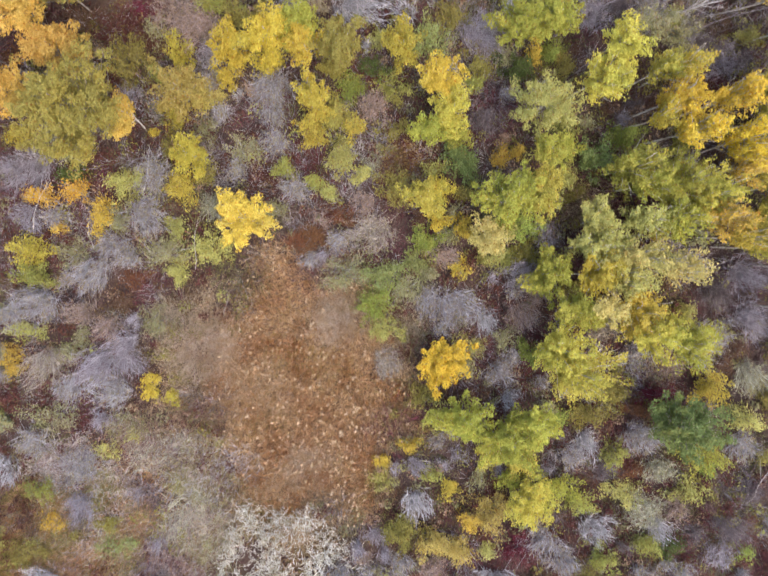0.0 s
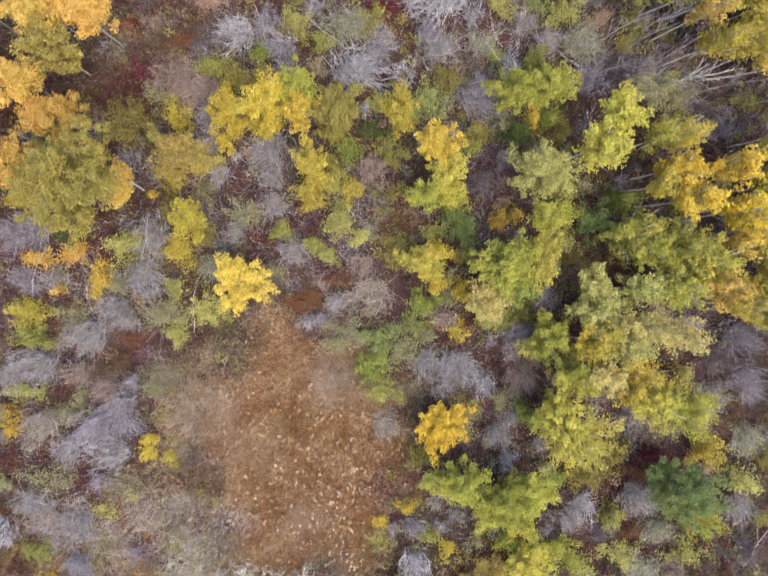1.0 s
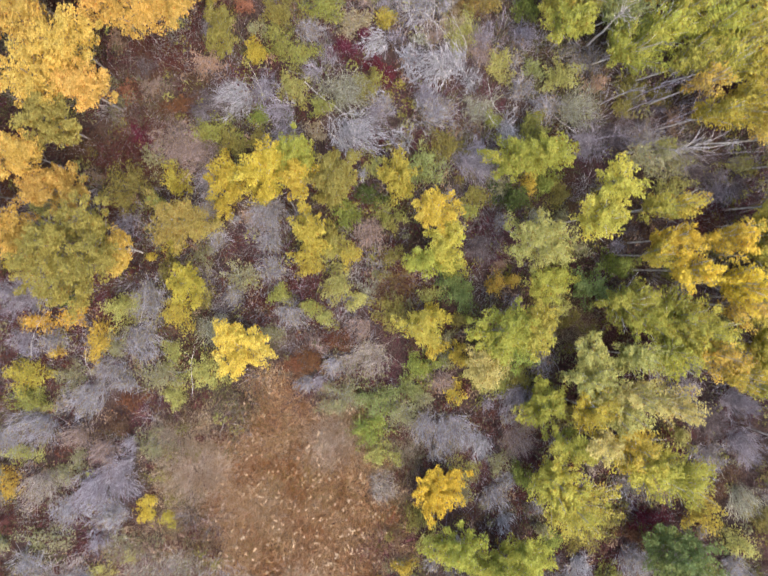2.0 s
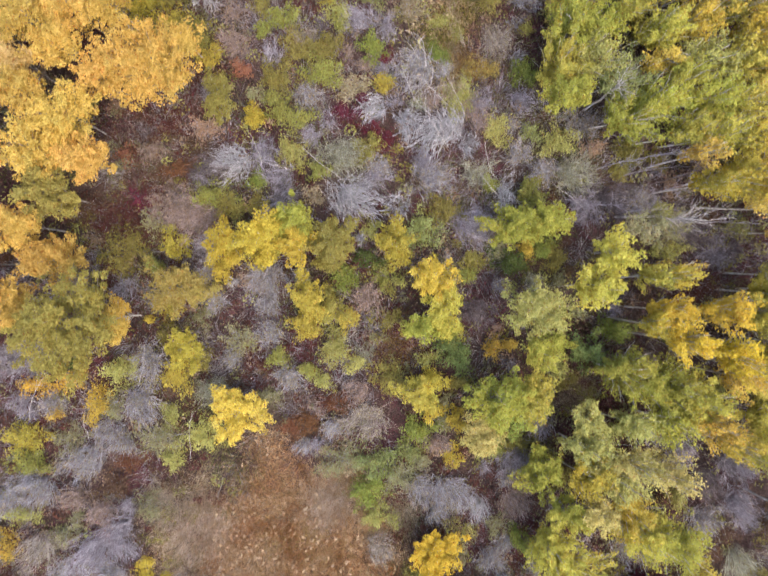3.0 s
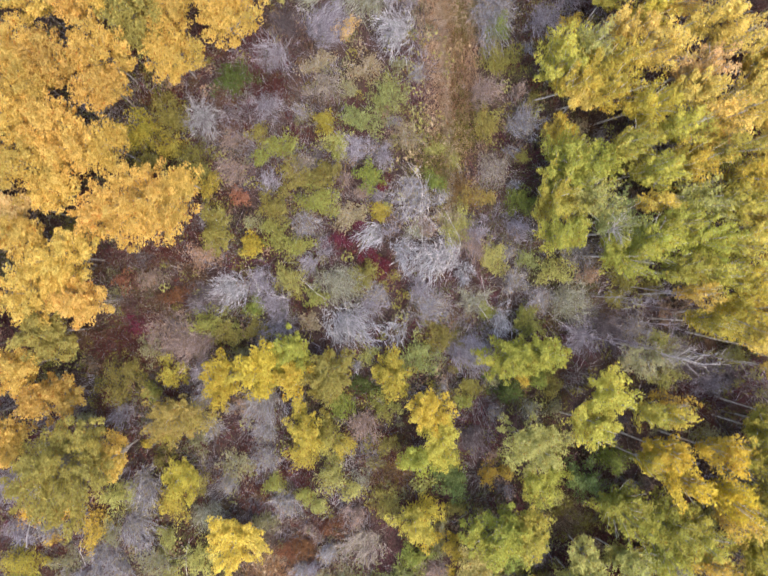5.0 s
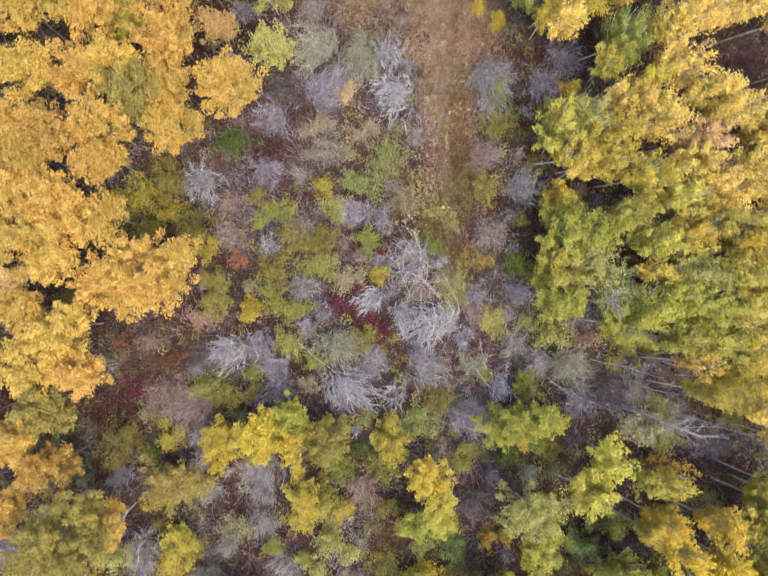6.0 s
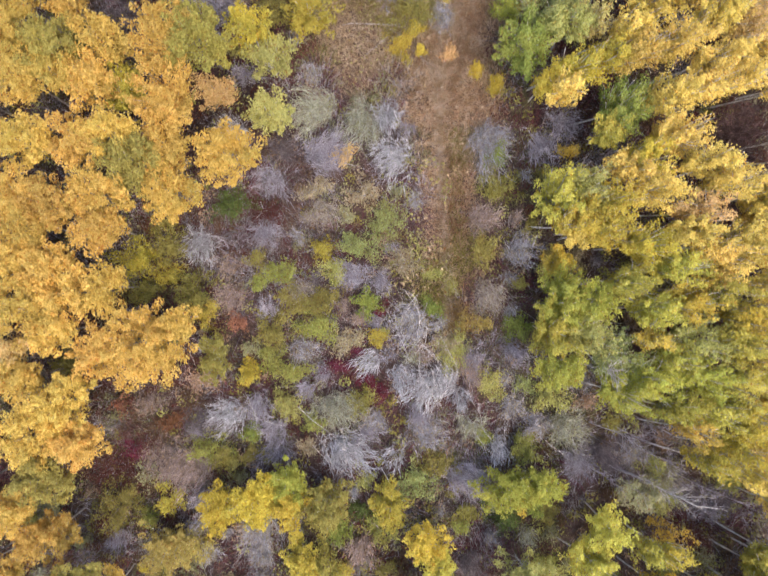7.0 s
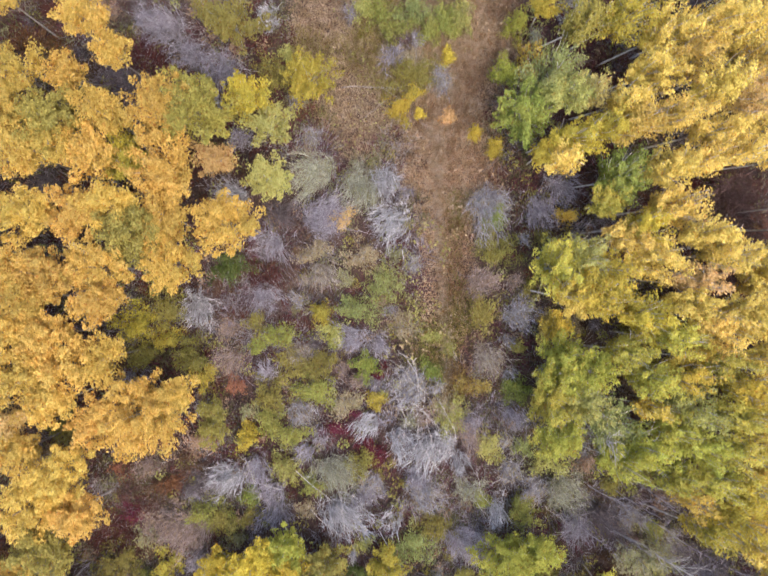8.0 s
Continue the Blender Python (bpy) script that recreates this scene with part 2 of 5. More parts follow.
# ---- kinds of plants ----
def aspen(x, y, h, rx, ry, colour):
    """x, y: the middle of the crown. The tall ones of the eastern stand lean out to the light."""
    _, _, words, full = LEAVES[colour]
    eastern = h > 3.1 and x > 5
    western = h > 3.1 and x < -3
    lean = (0.3 if y > 7 else 0.17) * h if eastern and x > 6 else 0.0
    tall = "tall leaning" if lean else "tall young" if h > 3.4 else "young" if h > 2.4 else "low bushy"
    tree = thing("aspen_tree", x - lean, y, f"{tall} aspen with {words} leaves and {'dull' if western else 'pale'} grey trunk", "tree", "autumn aspens")
    PLACED.append((x, y, rx * 0.75, ry * 0.75))
    if western:
        even = math.sqrt(rx * ry)
        rx, ry = 1.17 * (0.3 * rx + 0.7 * even), 1.17 * (0.3 * ry + 0.7 * even)
        rz = min(0.36 * h, 0.72 * even + 0.3)
    else:
        rx, ry = (1.17 if eastern else 1.12) * rx, (1.38 if eastern else 1.12) * ry
        rz = min(0.46 * h, 1.2 * max(rx, ry) + 0.25) if eastern else min(0.42 * h, 0.8 * max(rx, ry) + 0.2)
    area = math.pi * rx * ry
    middle = np.array([lean, 0, h - rz])
    n = int(min(170, max(14, (17 if eastern else 18) * area + 7)))
    tips = dome(n, rx * 0.92, ry * 0.92, rz * 0.94, -0.25 if eastern else -0.1, 0.3 if eastern else 0.45, 0.45 if h > 2.6 else 0.8) + middle
    sway = rng.normal(size=2) * 0.025 * h
    k = 7
    tz = np.linspace(-0.04, 0.93 * h, k)
    spine = np.stack([sway[0] * np.sin(tz / h * 2.4) + lean * np.clip(tz / (0.7 * h), 0, 1), sway[1] * np.sin(tz / h * 2.4), tz], 1)
    out = np.hypot(tips[:, 0] - lean, tips[:, 1])
    steep = 2.5 if eastern else 1.3 if h > 3.1 else 0.9
    root = np.clip(tips[:, 2] - out * steep * rng.uniform(0.8, 1.7, n) - 0.15, (0.4 if lean else 0.12) * h, 0.9 * h)
    base = np.stack([np.interp(root, tz, spine[:, i]) for i in range(2)] + [root], 1)
    bow = np.stack([np.zeros(n), np.zeros(n), -0.10 * out], 1)
    limbs = np.linspace(1, 0.3, 3)[None] * rng.uniform(0.007, 0.016, n)[:, None]
    if eastern:
        at = sprays(base, tips, int(29 * full), 0.42, 0.122, 4, 1.3)
    else:
        at = sprays(base, tips, int((62 if western else 55) * full), 0.62, 0.155 if western else 0.14, 2)
    path = curve(base, tips, bow, 3)
    if eastern:
        # bare pale leaders that show between the leaves
        dead = dome(11, rx, ry, rz * 1.06, 0.1, 0.8, 0.6) + middle
        path = np.concatenate([path, curve(base[:11] * 0.5 + dead * 0.5, dead, spread(11) * 0.05, 3)])
        limbs = np.concatenate([limbs, np.linspace(1, 0.5, 3)[None] * rng.uniform(0.008, 0.015, (11, 1))])
    # western trunks take the bark with shade painted in
    part("trunk", branched_mesh("trunk", spine, np.linspace(0.014 + 0.0055 * h, 0.009, k), path, limbs), SHADED_BARK if western else BARK, tree)
    part("crown", leaf_mesh("crown", at, 0.054, 1.3), LEAF[colour], tree)
    return tree


def shrub(x, y, h, rx, ry, colour):
    colour = "olivelime" if colour == "lime" and h < 1.45 else colour
    _, _, words, full = LEAVES[colour]
    size = "small" if max(rx, ry) < 0.35 else "broad" if max(rx, ry) > 0.8 else "rounded"
    if h < 0.65:
        size = "low " + size
    bush = thing("shrub", x, y, f"{size} shrub with {words} autumn leaves", "shrub", "leafy shrubs")
    PLACED.append((x, y, rx, ry))
    rx, ry = 1.12 * rx, 1.12 * ry
    n = int(min(70, max(7, 15 * math.pi * rx * ry + 6)))
    tips = dome(n, rx, ry, h * 0.85, 0.02, 0.2, 0.8) + np.array([0, 0, 0.12 * h])
    base = np.stack([rng.normal(size=n) * 0.14 * rx, rng.normal(size=n) * 0.14 * ry, np.full(n, -0.03)], 1)
    bow = np.stack([-tips[:, 0] * 0.12, -tips[:, 1] * 0.12, 0.08 * h * np.ones(n)], 1)
    part("stem_clump", tube_mesh("stem_clump", curve(base, tips, bow, 3), np.linspace(1, 0.35, 3)[None] * rng.uniform(0.006, 0.013, n)[:, None]), STEM if full > 0.5 else TWIG["grey"], bush, kind="stuff")
    at = sprays(base + (tips - base) * 0.2, tips, int(33 * full ** 0.7), 0.55, min(0.12 + 0.05 * max(rx, ry), 0.45 * max(rx, ry) + 0.02), 3)
    part("foliage", leaf_mesh("foliage", at, 0.047, 1.2), LEAF[colour], bush, kind="stuff")
    return bush


def twig_paths(base, tips, bow, branches, reach):
    """Main stems and the side twigs that fork from them."""
    main = curve(base, tips, bow)
    n = len(base)
    t = rng.uniform(0.3, 0.95, (n, branches))
    grow = tips - base
    at = (base[:, None] * (1 - t[..., None]) + tips[:, None] * t[..., None] + bow[:, None] * (4 * t * (1 - t))[..., None]).reshape(-1, 3)
    size = np.repeat(np.linalg.norm(grow, axis=1), branches)[:, None]
    way = unit(np.repeat(unit(grow), branches, 0) + spread(n * branches) * 0.62 + np.array([0, 0, 0.12]))
    end = at + way * size * reach * rng.uniform(0.5, 1.2, (n * branches, 1))
    end[:, 2] = np.maximum(end[:, 2], 0.02)
    side = curve(at, end, spread(n * branches) * size * 0.035, 3)
    return main, side


def bare_shrub(x, y, h, rx, ry, colour):
    words = TWIGS[colour][2]
    size = "small" if max(rx, ry) < 0.5 else "broad" if max(rx, ry) > 0.85 else "rounded"
    bush = thing("bare_shrub", x, y, f"{size} {words} leafless shrub of fine arching twigs", "shrub", "leafless shrubs")
    PLACED.append((x, y, rx, ry))
    area = math.pi * rx * ry
    n = int(min(110, max(16, 38 * area + 8)))
    tips = dome(n, rx, ry, h * 0.85, 0.02, 0.1, 0.55) + np.array([0, 0, 0.12 * h])
    base = tips * np.array([0.4, 0.4, 0]) * rng.uniform(0.1, 1.0, (n, 1)) + np.array([0, 0, -0.03])
    # the whole clump is swept to one side, and its stems bend over
    aim = rng.normal(-math.pi / 2, 1.0)
    swept = np.array([math.cos(aim), math.sin(aim), 0]) * max(rx, ry) * rng.uniform(0.15, 0.5)
    tips, base = tips + swept * 0.6, base - swept
    bow = np.stack([-tips[:, 0] * 0.06, -tips[:, 1] * 0.06, 0.15 * h * np.ones(n)], 1) + spread(n) * np.array([0.36, 0.36, 0.08]) * max(rx, ry)
    main, side = twig_paths(base, tips, bow, 5, 0.42)
    tone = TWIG[colour]
    stout = 1.45 if colour == "white" else 1.0
    canes = 5 + int(3 * area)
    foot = base[rng.integers(0, n, canes)] * 0.8
    reach = swept * 1.3 + np.concatenate([rng.normal(size=(canes, 2)) * np.array([rx, ry]) * 0.5, rng.uniform(0.5, 1.0, (canes, 1)) * h], 1)
    main = np.concatenate([main, curve(foot, foot + reach, spread(canes) * np.array([0.3, 0.3, 0.15]) * max(rx, ry))])
    part("stem_clump", tube_mesh("stem_clump", main, np.linspace(1, 0.5, 4)[None] * stout * rng.uniform(0.0055, 0.0098, len(main))[:, None]), tone, bush, kind="stuff")
    part("twig_mass", spray_mesh("twig_mass", side[:, 0], side[:, 2] - side[:, 0], 0.0065 * stout), tone, bush, kind="stuff")
    # fine inner twigs, with the shade between the stems in their colour
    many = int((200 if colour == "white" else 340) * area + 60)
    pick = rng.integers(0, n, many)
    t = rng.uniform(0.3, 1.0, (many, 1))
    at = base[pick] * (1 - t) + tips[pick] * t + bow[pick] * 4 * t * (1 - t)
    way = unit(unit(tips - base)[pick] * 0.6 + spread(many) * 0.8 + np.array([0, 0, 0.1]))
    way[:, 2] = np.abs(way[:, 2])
    part("fine_growth", spray_mesh("fine_growth", at, way * rng.uniform(0.15, 0.5, (many, 1)) * (0.6 + 0.4 * h), 0.0052), SHADED_TWIG[colour], bush, kind="stuff")
    if colour in ("sage", "pinktan", "taupe", "grey"):
        at = side[rng.random(len(side)) < 0.7][:, 1:].reshape(-1, 3)
        part("foliage", leaf_mesh("foliage", at + rng.normal(size=at.shape) * 0.06, 0.045), LEAF[{"sage": "sage", "grey": "tan", "taupe": "tan"}.get(colour, "pinktan")], bush, kind="stuff")
    return bush


def bare_sapling(x, y, h, rx, ry, colour):
    tree = thing("bare_sapling", x, y, f"leafless {TWIGS[colour][2]} sapling with thin upswept branches", "tree", "leafless saplings")
    lean = (rng.normal(size=2) * 0.08 + np.array([0.22, -0.08])) * h
    tz = np.linspace(-0.03, h, 6)
    spine = np.stack([lean[0] * (tz / h) ** 2, lean[1] * (tz / h) ** 2, tz], 1)
    n = 17
    root = rng.uniform(0.2, 0.95, n) * h
    base = np.stack([np.interp(root, tz, spine[:, 0]), np.interp(root, tz, spine[:, 1]), root], 1)
    a = rng.uniform(0, 6.28, n)
    tips = base + np.stack([np.cos(a) * 0.6 * rx, np.sin(a) * 0.6 * ry, rng.uniform(0.4, 0.9, n)], 1) * rng.uniform(0.5, 1.0, (n, 1))
    main, side = twig_paths(base, tips, rng.normal(size=(n, 3)) * 0.03, 5, 0.45)
    limbs = np.linspace(1, 0.4, 4)[None] * rng.uniform(0.004, 0.007, n)[:, None]
    part("stem_clump", branched_mesh("stem_clump", spine, np.linspace(0.019, 0.005, 6), main, limbs), TWIG[colour], tree, kind="stuff")
    part("twig_mass", tube_mesh("twig_mass", side, np.linspace(1, 0.5, 3)[None] * rng.uniform(0.002, 0.004, len(side))[:, None]), TWIG[colour], tree, kind="stuff")
    return tree


def dead_tree(foot, top, words):
    """A leaning bleached trunk that ends in a fan of broken twigs."""
    tree = thing("dead_tree", foot[0], foot[1], words, "tree", "dead trees")
    reach = np.array(top) - np.array([foot[0], foot[1], 0])
    spine = reach * np.linspace(-0.02, 1, 7)[:, None] + rng.normal(size=(7, 3)) * 0.03
    n = 22
    t = rng.uniform(0.55, 1.0, n)
    base = np.stack([np.interp(t, np.linspace(0, 1, 7), spine[:, i]) for i in range(3)], 1)
    tips = base + (unit(reach) * 0.75 + spread(n) * np.array([0.45, 0.6, 0.35])) * rng.uniform(0.35, 0.95, (n, 1))
    main, side = twig_paths(base, tips, spread(n) * 0.04, 4, 0.4)
    part("trunk", branched_mesh("trunk", spine, np.linspace(0.045, 0.018, 7), main, np.linspace(1, 0.4, 4)[None] * np.full((n, 1), 0.014)), DRIFTWOOD, tree)
    part("twig_mass", tube_mesh("twig_mass", side, np.linspace(1, 0.5, 3)[None] * np.full((len(side), 1), 0.006)), DRIFTWOOD, tree, kind="stuff")
    return tree


def grass_mound(x, y, h, rx, ry, colour):
    mound = thing("grass_mound", x, y, f"soft mound of {'pale tan' if colour == 'tan' else colour} dead grass", "grass", "dead grass mounds")
    PLACED.append((x, y, rx, ry))
    n = int(6000 * rx * ry) + 300
    at = np.stack([rng.normal(size=n) * rx * 0.5, rng.normal(size=n) * ry * 0.5, np.full(n, -0.01)], 1)
    part("tuft", blade_mesh("tuft", at, h * 0.8, 0.007, 0.7), GRASS[colour], mound, kind="stuff")
    return mound


def fallen_branch(x, y, z, angle, long, forks, words, thick=0.02, bow=0.0):
    """A dry branch that lies on the ground or in the brush."""
    stick = thing("fallen_branch", x, y, words, "branch", "fallen branches")
    stick.location.z += z
    d = np.array([math.cos(angle), math.sin(angle), 0.03])
    spine = np.array([[0, 0, 0.02]]) + d * np.linspace(0, long, 6)[:, None] + rng.normal(size=(6, 3)) * 0.02 * long * np.array([1, 1, 0.2])
    spine += np.array([-d[1], d[0], 0.4]) * (bow * long * np.sin(np.linspace(0, math.pi, 6)))[:, None]
    part("stick", tube_mesh("stick", spine[None], np.linspace(thick, 0.4 * thick, 6)[None], 6), DRIFTWOOD if thick < 0.0105 else GREY_WOOD, stick)
    t = rng.uniform(0.25, 0.9, forks)
    base = np.stack([np.interp(t, np.linspace(0, 1, 6), spine[:, i]) for i in range(3)], 1)
    tips = base + (d + spread(forks) * np.array([0.8, 0.8, 0.25])) * long * 0.3
    tips[:, 2] = np.abs(tips[:, 2])
    part("side_growth", tube_mesh("side_growth", curve(base, tips, spread(forks) * 0.02), np.linspace(1, 0.4, 4)[None] * np.full((forks, 1), 0.5 * thick)), DRIFTWOOD if thick < 0.0105 else GREY_WOOD, stick, kind="stuff")
    return stick


# ---- ground ----
def ground_material():
    m, nodes, links, b = shader("forest_floor", 0.95)
    big = spots(nodes, links, 0.22, 4.0, 0.38, 0.64)
    mid = spots(nodes, links, 1.6, 5.0, 0.40, 0.62)
    fine = spots(nodes, links, 22.0, 4.0, 0.35, 0.7)
    a = mixed(nodes, links, (0.085, 0.045, 0.042), (0.10, 0.06, 0.046), big)
    c = mixed(nodes, links, a, (0.06, 0.035, 0.034), mid)
    links.new(mixed(nodes, links, c, (0.13, 0.09, 0.07), fine), b.inputs["Base Color"])
    bump = nodes.new("ShaderNodeBump")
    bump.inputs["Strength"].default_value, bump.inputs["Distance"].default_value = 0.8, 0.06
    links.new(fine, bump.inputs["Height"])
    links.new(bump.outputs[0], b.inputs["Normal"])
    return m


def ground_sheet():
    """Fine over the site, coarse out to the horizon."""
    near = np.linspace(-30, 40, 71)
    far = np.array([40, 90, 200, 500, 1200, 2500])
    xs = np.concatenate([-far[::-1], np.linspace(-30, 30, 61), far])
    ys = np.concatenate([-far[::-1] + 5, near, far[1:] + 5])
    X, Y = np.meshgrid(xs, ys)
    Z = ground_heights(X, Y)
    idx = np.arange(X.size).reshape(X.shape)
    f = np.stack([idx[:-1, :-1], idx[:-1, 1:], idx[1:, 1:], idx[1:, :-1]], -1).reshape(-1, 4)
    me = build_mesh("ground", np.stack([X.ravel(), Y.ravel(), Z.ravel()], 1), f, 4)
    me.materials.append(ground_material())
    me.polygons.foreach_set("use_smooth", np.ones(len(f), dtype=bool))
    return tagged(new("ground", me), "brown forest floor of litter and bare soil", "ground", kind="structure")


def blades_material(name, low, high, thin=0.15):
    return leaf_material(name, high, low, thin)


GRASS = {
    "rust": blades_material("grass_rust", (0.45, 0.22, 0.10), (0.57, 0.375, 0.22)),
    "trail": blades_material("grass_trail", (0.34, 0.20, 0.12), (0.50, 0.35, 0.235)),
    "tan": blades_material("grass_tan", (0.48, 0.375, 0.285), (0.58, 0.48, 0.385)),
    "taupe": blades_material("grass_taupe", (0.38, 0.28, 0.19), (0.49, 0.38, 0.27)),
    "ochre": blades_material("grass_ochre", (0.36, 0.22, 0.08), (0.44, 0.30, 0.12)),
    "pale": blades_material("withered_leaf", (0.45, 0.32, 0.20), (0.57, 0.43, 0.30)),
    "dull": blades_material("withered_leaf_dull", (0.30, 0.21, 0.13), (0.42, 0.31, 0.20)),
    "white": blades_material("seedheads_white", (0.64, 0.60, 0.55), (0.80, 0.77, 0.73)),
}


def on_ground(xy, z=0.0):
    return np.stack([xy[:, 0], xy[:, 1], ground_heights(xy[:, 0], xy[:, 1]) + z], 1)


def in_clearing(x, y):
    """1 inside the bracken clearing, falling to 0 at its rim."""
    d = np.hypot((x + 2.65) / 3.1, (y + 4.3) / 4.4) + 0.12 * np.sin(2.1 * x + 0.8 * y) + 0.08 * np.sin(3.3 * y - x)
    return np.clip((1.15 - d) / 0.3, 0, 1)


def clearing_rim(x, y):
    """1 on the thin grass round the clearing, wide to its west and south."""
    d = np.hypot((x + 3.4) / 4.6, (y + 4.9) / 5.0) + 0.14 * np.sin(1.6 * x - 0.9 * y) + 0.1 * np.sin(2.7 * y + x)
    return np.clip((1.2 - d) / 0.5, 0, 1) * (1 - 0.8 * in_clearing(x, y))


def on_trail(x, y):
    """1 on the track that runs north, falling to 0 beside it."""
    mid = 2.35 + 0.09 * (y - 16) + 0.12 * np.sin(0.5 * y)
    half = np.where(y > 19, 1.5, 0.95)
    d = np.abs(x - mid) / half * 0.9 + np.where(y < 13.6, (13.6 - y) * 0.8, 0) + 0.15 * np.sin(2.3 * x + 1.1 * y)
    return np.clip((1.2 - d) / 0.6, 0, 1)


def worn(x, y):
    """How much dead grass the track carries: thin at its south end."""
    return on_trail(x, y) * np.clip((y - 12) / 6, 0.25, 1)


def at_seedheads(x, y):
    d = np.hypot((x + 3.5) / 2.4, (y + 9.6) / 1.75) + 0.12 * np.sin(3 * x) + 0.1 * np.sin(2.6 * y + x)
    return np.clip((1.1 - d) / 0.5, 0, 1)


def weedy(x, y):
    """1 on the weed-grown ground south-west of the clearing."""
    d = np.hypot((x + 8.4) / 3.6, (y + 8.2) / 3.2) + 0.1 * np.sin(1.7 * x + y) + 0.1 * np.sin(2.2 * y)
    return np.clip((1.15 - d) / 0.4, 0, 1)


def in_corner(x, y):
    """1 on the grassy ground at the south-west end."""
    d = np.hypot((x + 10.8) / 3.4, (y + 9.3) / 2.1) + 0.12 * np.sin(1.9 * x + 1.3 * y)
    return np.clip((1.15 - d) / 0.4, 0, 1)


def meadow(x, y):
    """1 on the grassy widening of the trail at the north end."""
    d = np.hypot((x - 0.6) / 3.6, (y - 24.6) / 4.6) + 0.12 * np.sin(1.9 * x + 0.6 * y)
    return np.clip((1.1 - d) / 0.3, 0, 1)


def rut(x, y):
    """1 along the worn line in the trail."""
    return np.exp(-((x - 2.32 + 0.04 * (y - 16) - 0.05 * np.sin(0.6 * y)) / 0.12) ** 2) * (y > 12.5)


def scattered(n, x0, x1, y0, y1, chance):
    xy = np.stack([rng.uniform(x0, x1, n), rng.uniform(y0, y1, n)], 1)
    return xy[rng.random(n) < chance(xy[:, 0], xy[:, 1])]


def stuff(name, mesh, material, label, category):
    ob = new(name, mesh)
    mesh.materials.append(material)
    return tagged(ob, label, category, kind="stuff")


def patchy(seed, scale):
    """A smooth random field between 0 and 1."""
    p = np.random.default_rng(seed).uniform(0, 6.28, 8)
    k = np.random.default_rng(seed + 50).normal(size=(8, 2)) * scale

    def field(x, y):
        return 0.5 + sum(np.sin(k[i, 0] * x + k[i, 1] * y + p[i]) for i in range(8)) / 6.5
    return field


ground_sheet()
AREA = (-13.3, 13.3, -11.4, 26.4)
open_ground = lambda x, y: np.maximum(in_clearing(x, y), on_trail(x, y))
brush = lambda x, y: np.clip(1 - 1.1 * np.maximum(np.maximum(open_ground(x, y), at_seedheads(x, y)), np.maximum(np.maximum(0.75 * weedy(x, y), 0.6 * clearing_rim(x, y)), 0.9 * meadow(x, y))), 0, 1)

xy = scattered(900000, -12, 6, -12, 28, lambda x, y: np.maximum(in_clearing(x, y), 0.15 * weedy(x, y)) * (y < 8))
stuff("dead_grass", blade_mesh("dead_grass", on_ground(xy, -0.01), 0.29, 0.010, 0.8), GRASS["rust"], "short rust-brown dead grass and bracken on open ground", "grass")
xy = scattered(220000, -1, 6, 12, 28, lambda x, y: 0.75 * worn(x, y))
stuff("trail_grass", blade_mesh("trail_grass", on_ground(xy, -0.01), 0.26, 0.009, 0.85), GRASS["trail"], "trodden brown dead grass and litter on the trail", "grass")
xy = scattered(60000, 0, 4.5, 12.4, 19, lambda x, y: 0.5 * on_trail(x, y) * np.clip(patchy(71, 1.5)(x, y) * 4 - 1.9, 0, 1))
stuff("trail_weeds", blade_mesh("trail_weeds", on_ground(xy, -0.01), 0.28, 0.010, 0.7), LEAF["olive"], "low olive weeds over the south end of the trail", "weeds")
xy = scattered(400000, -9, 6, -12, 28, lambda x, y: np.clip(1.3 * np.maximum(in_clearing(x, y), worn(x, y)), 0, 1) * np.clip(patchy(5, 0.9)(x, y) * 1.6 - 0.4 + np.where(y > 18, 0.35, 0.05) * worn(x, y) + 1.2 * rut(x, y), 0.12, 1) * np.where((y > 8) & (y < 18), 0.35, 1))
stuff("pale_grass", blade_mesh("pale_grass", on_ground(xy, -0.01), 0.30, 0.006, 0.85), GRASS["tan"], "pale tan dead grass in loose patches", "grass")
xy = scattered(10000, -9, 6, -12, 28, lambda x, y: 0.75 * open_ground(x, y) * (0.3 + patchy(6, 0.8)(x, y)) * np.where(y > 18, 0.1, np.where(y > 12, 0.04, 1)))
tufted = scattered(60000, -8, 3, -10, 2, lambda x, y: 0.6 * in_clearing(x, y) * np.clip(patchy(61, 1.1)(x, y) * 3 - 1.9, 0, 1))
stuff("clearing_weeds", blade_mesh("clearing_weeds", on_ground(tufted, -0.01), 0.24, 0.009, 0.8), LEAF["ochre"], "thin ochre weeds between the dead grass", "weeds")
clumps = np.array([(1.75, 15.1), (2.1, 15.25), (2.35, 15.0), (1.35, 14.75), (2.0, 14.75), (2.4, 14.55), (1.15, 15.4), (1.5, 16.3), (1.1, 16.9), (1.9, 17.2), (1.3, 14.3), (2.2, 17.7)])
clumps = np.concatenate([clumps, np.stack([rng.uniform(0.9, 2.7, 34), rng.uniform(13.5, 18.2, 34)], 1)])
for pick, tone, words in ((slice(0, None, 2), GRASS["dull"], "withered tan"), (slice(1, None, 2), LEAF["sagelime"], "fading yellow-green")):
    more = np.repeat(clumps[pick], 9, 0)
    more = more + rng.normal(size=more.shape) * 0.11
    stuff("withered_plants", leaf_mesh("withered_plants", on_ground(more, 0.12) + np.array([0, 0, 0.2]) * rng.random((len(more), 1)), 0.085, 0.8, 0.9), tone, f"{words} broad leaves on low plants along the trail", "leaves")
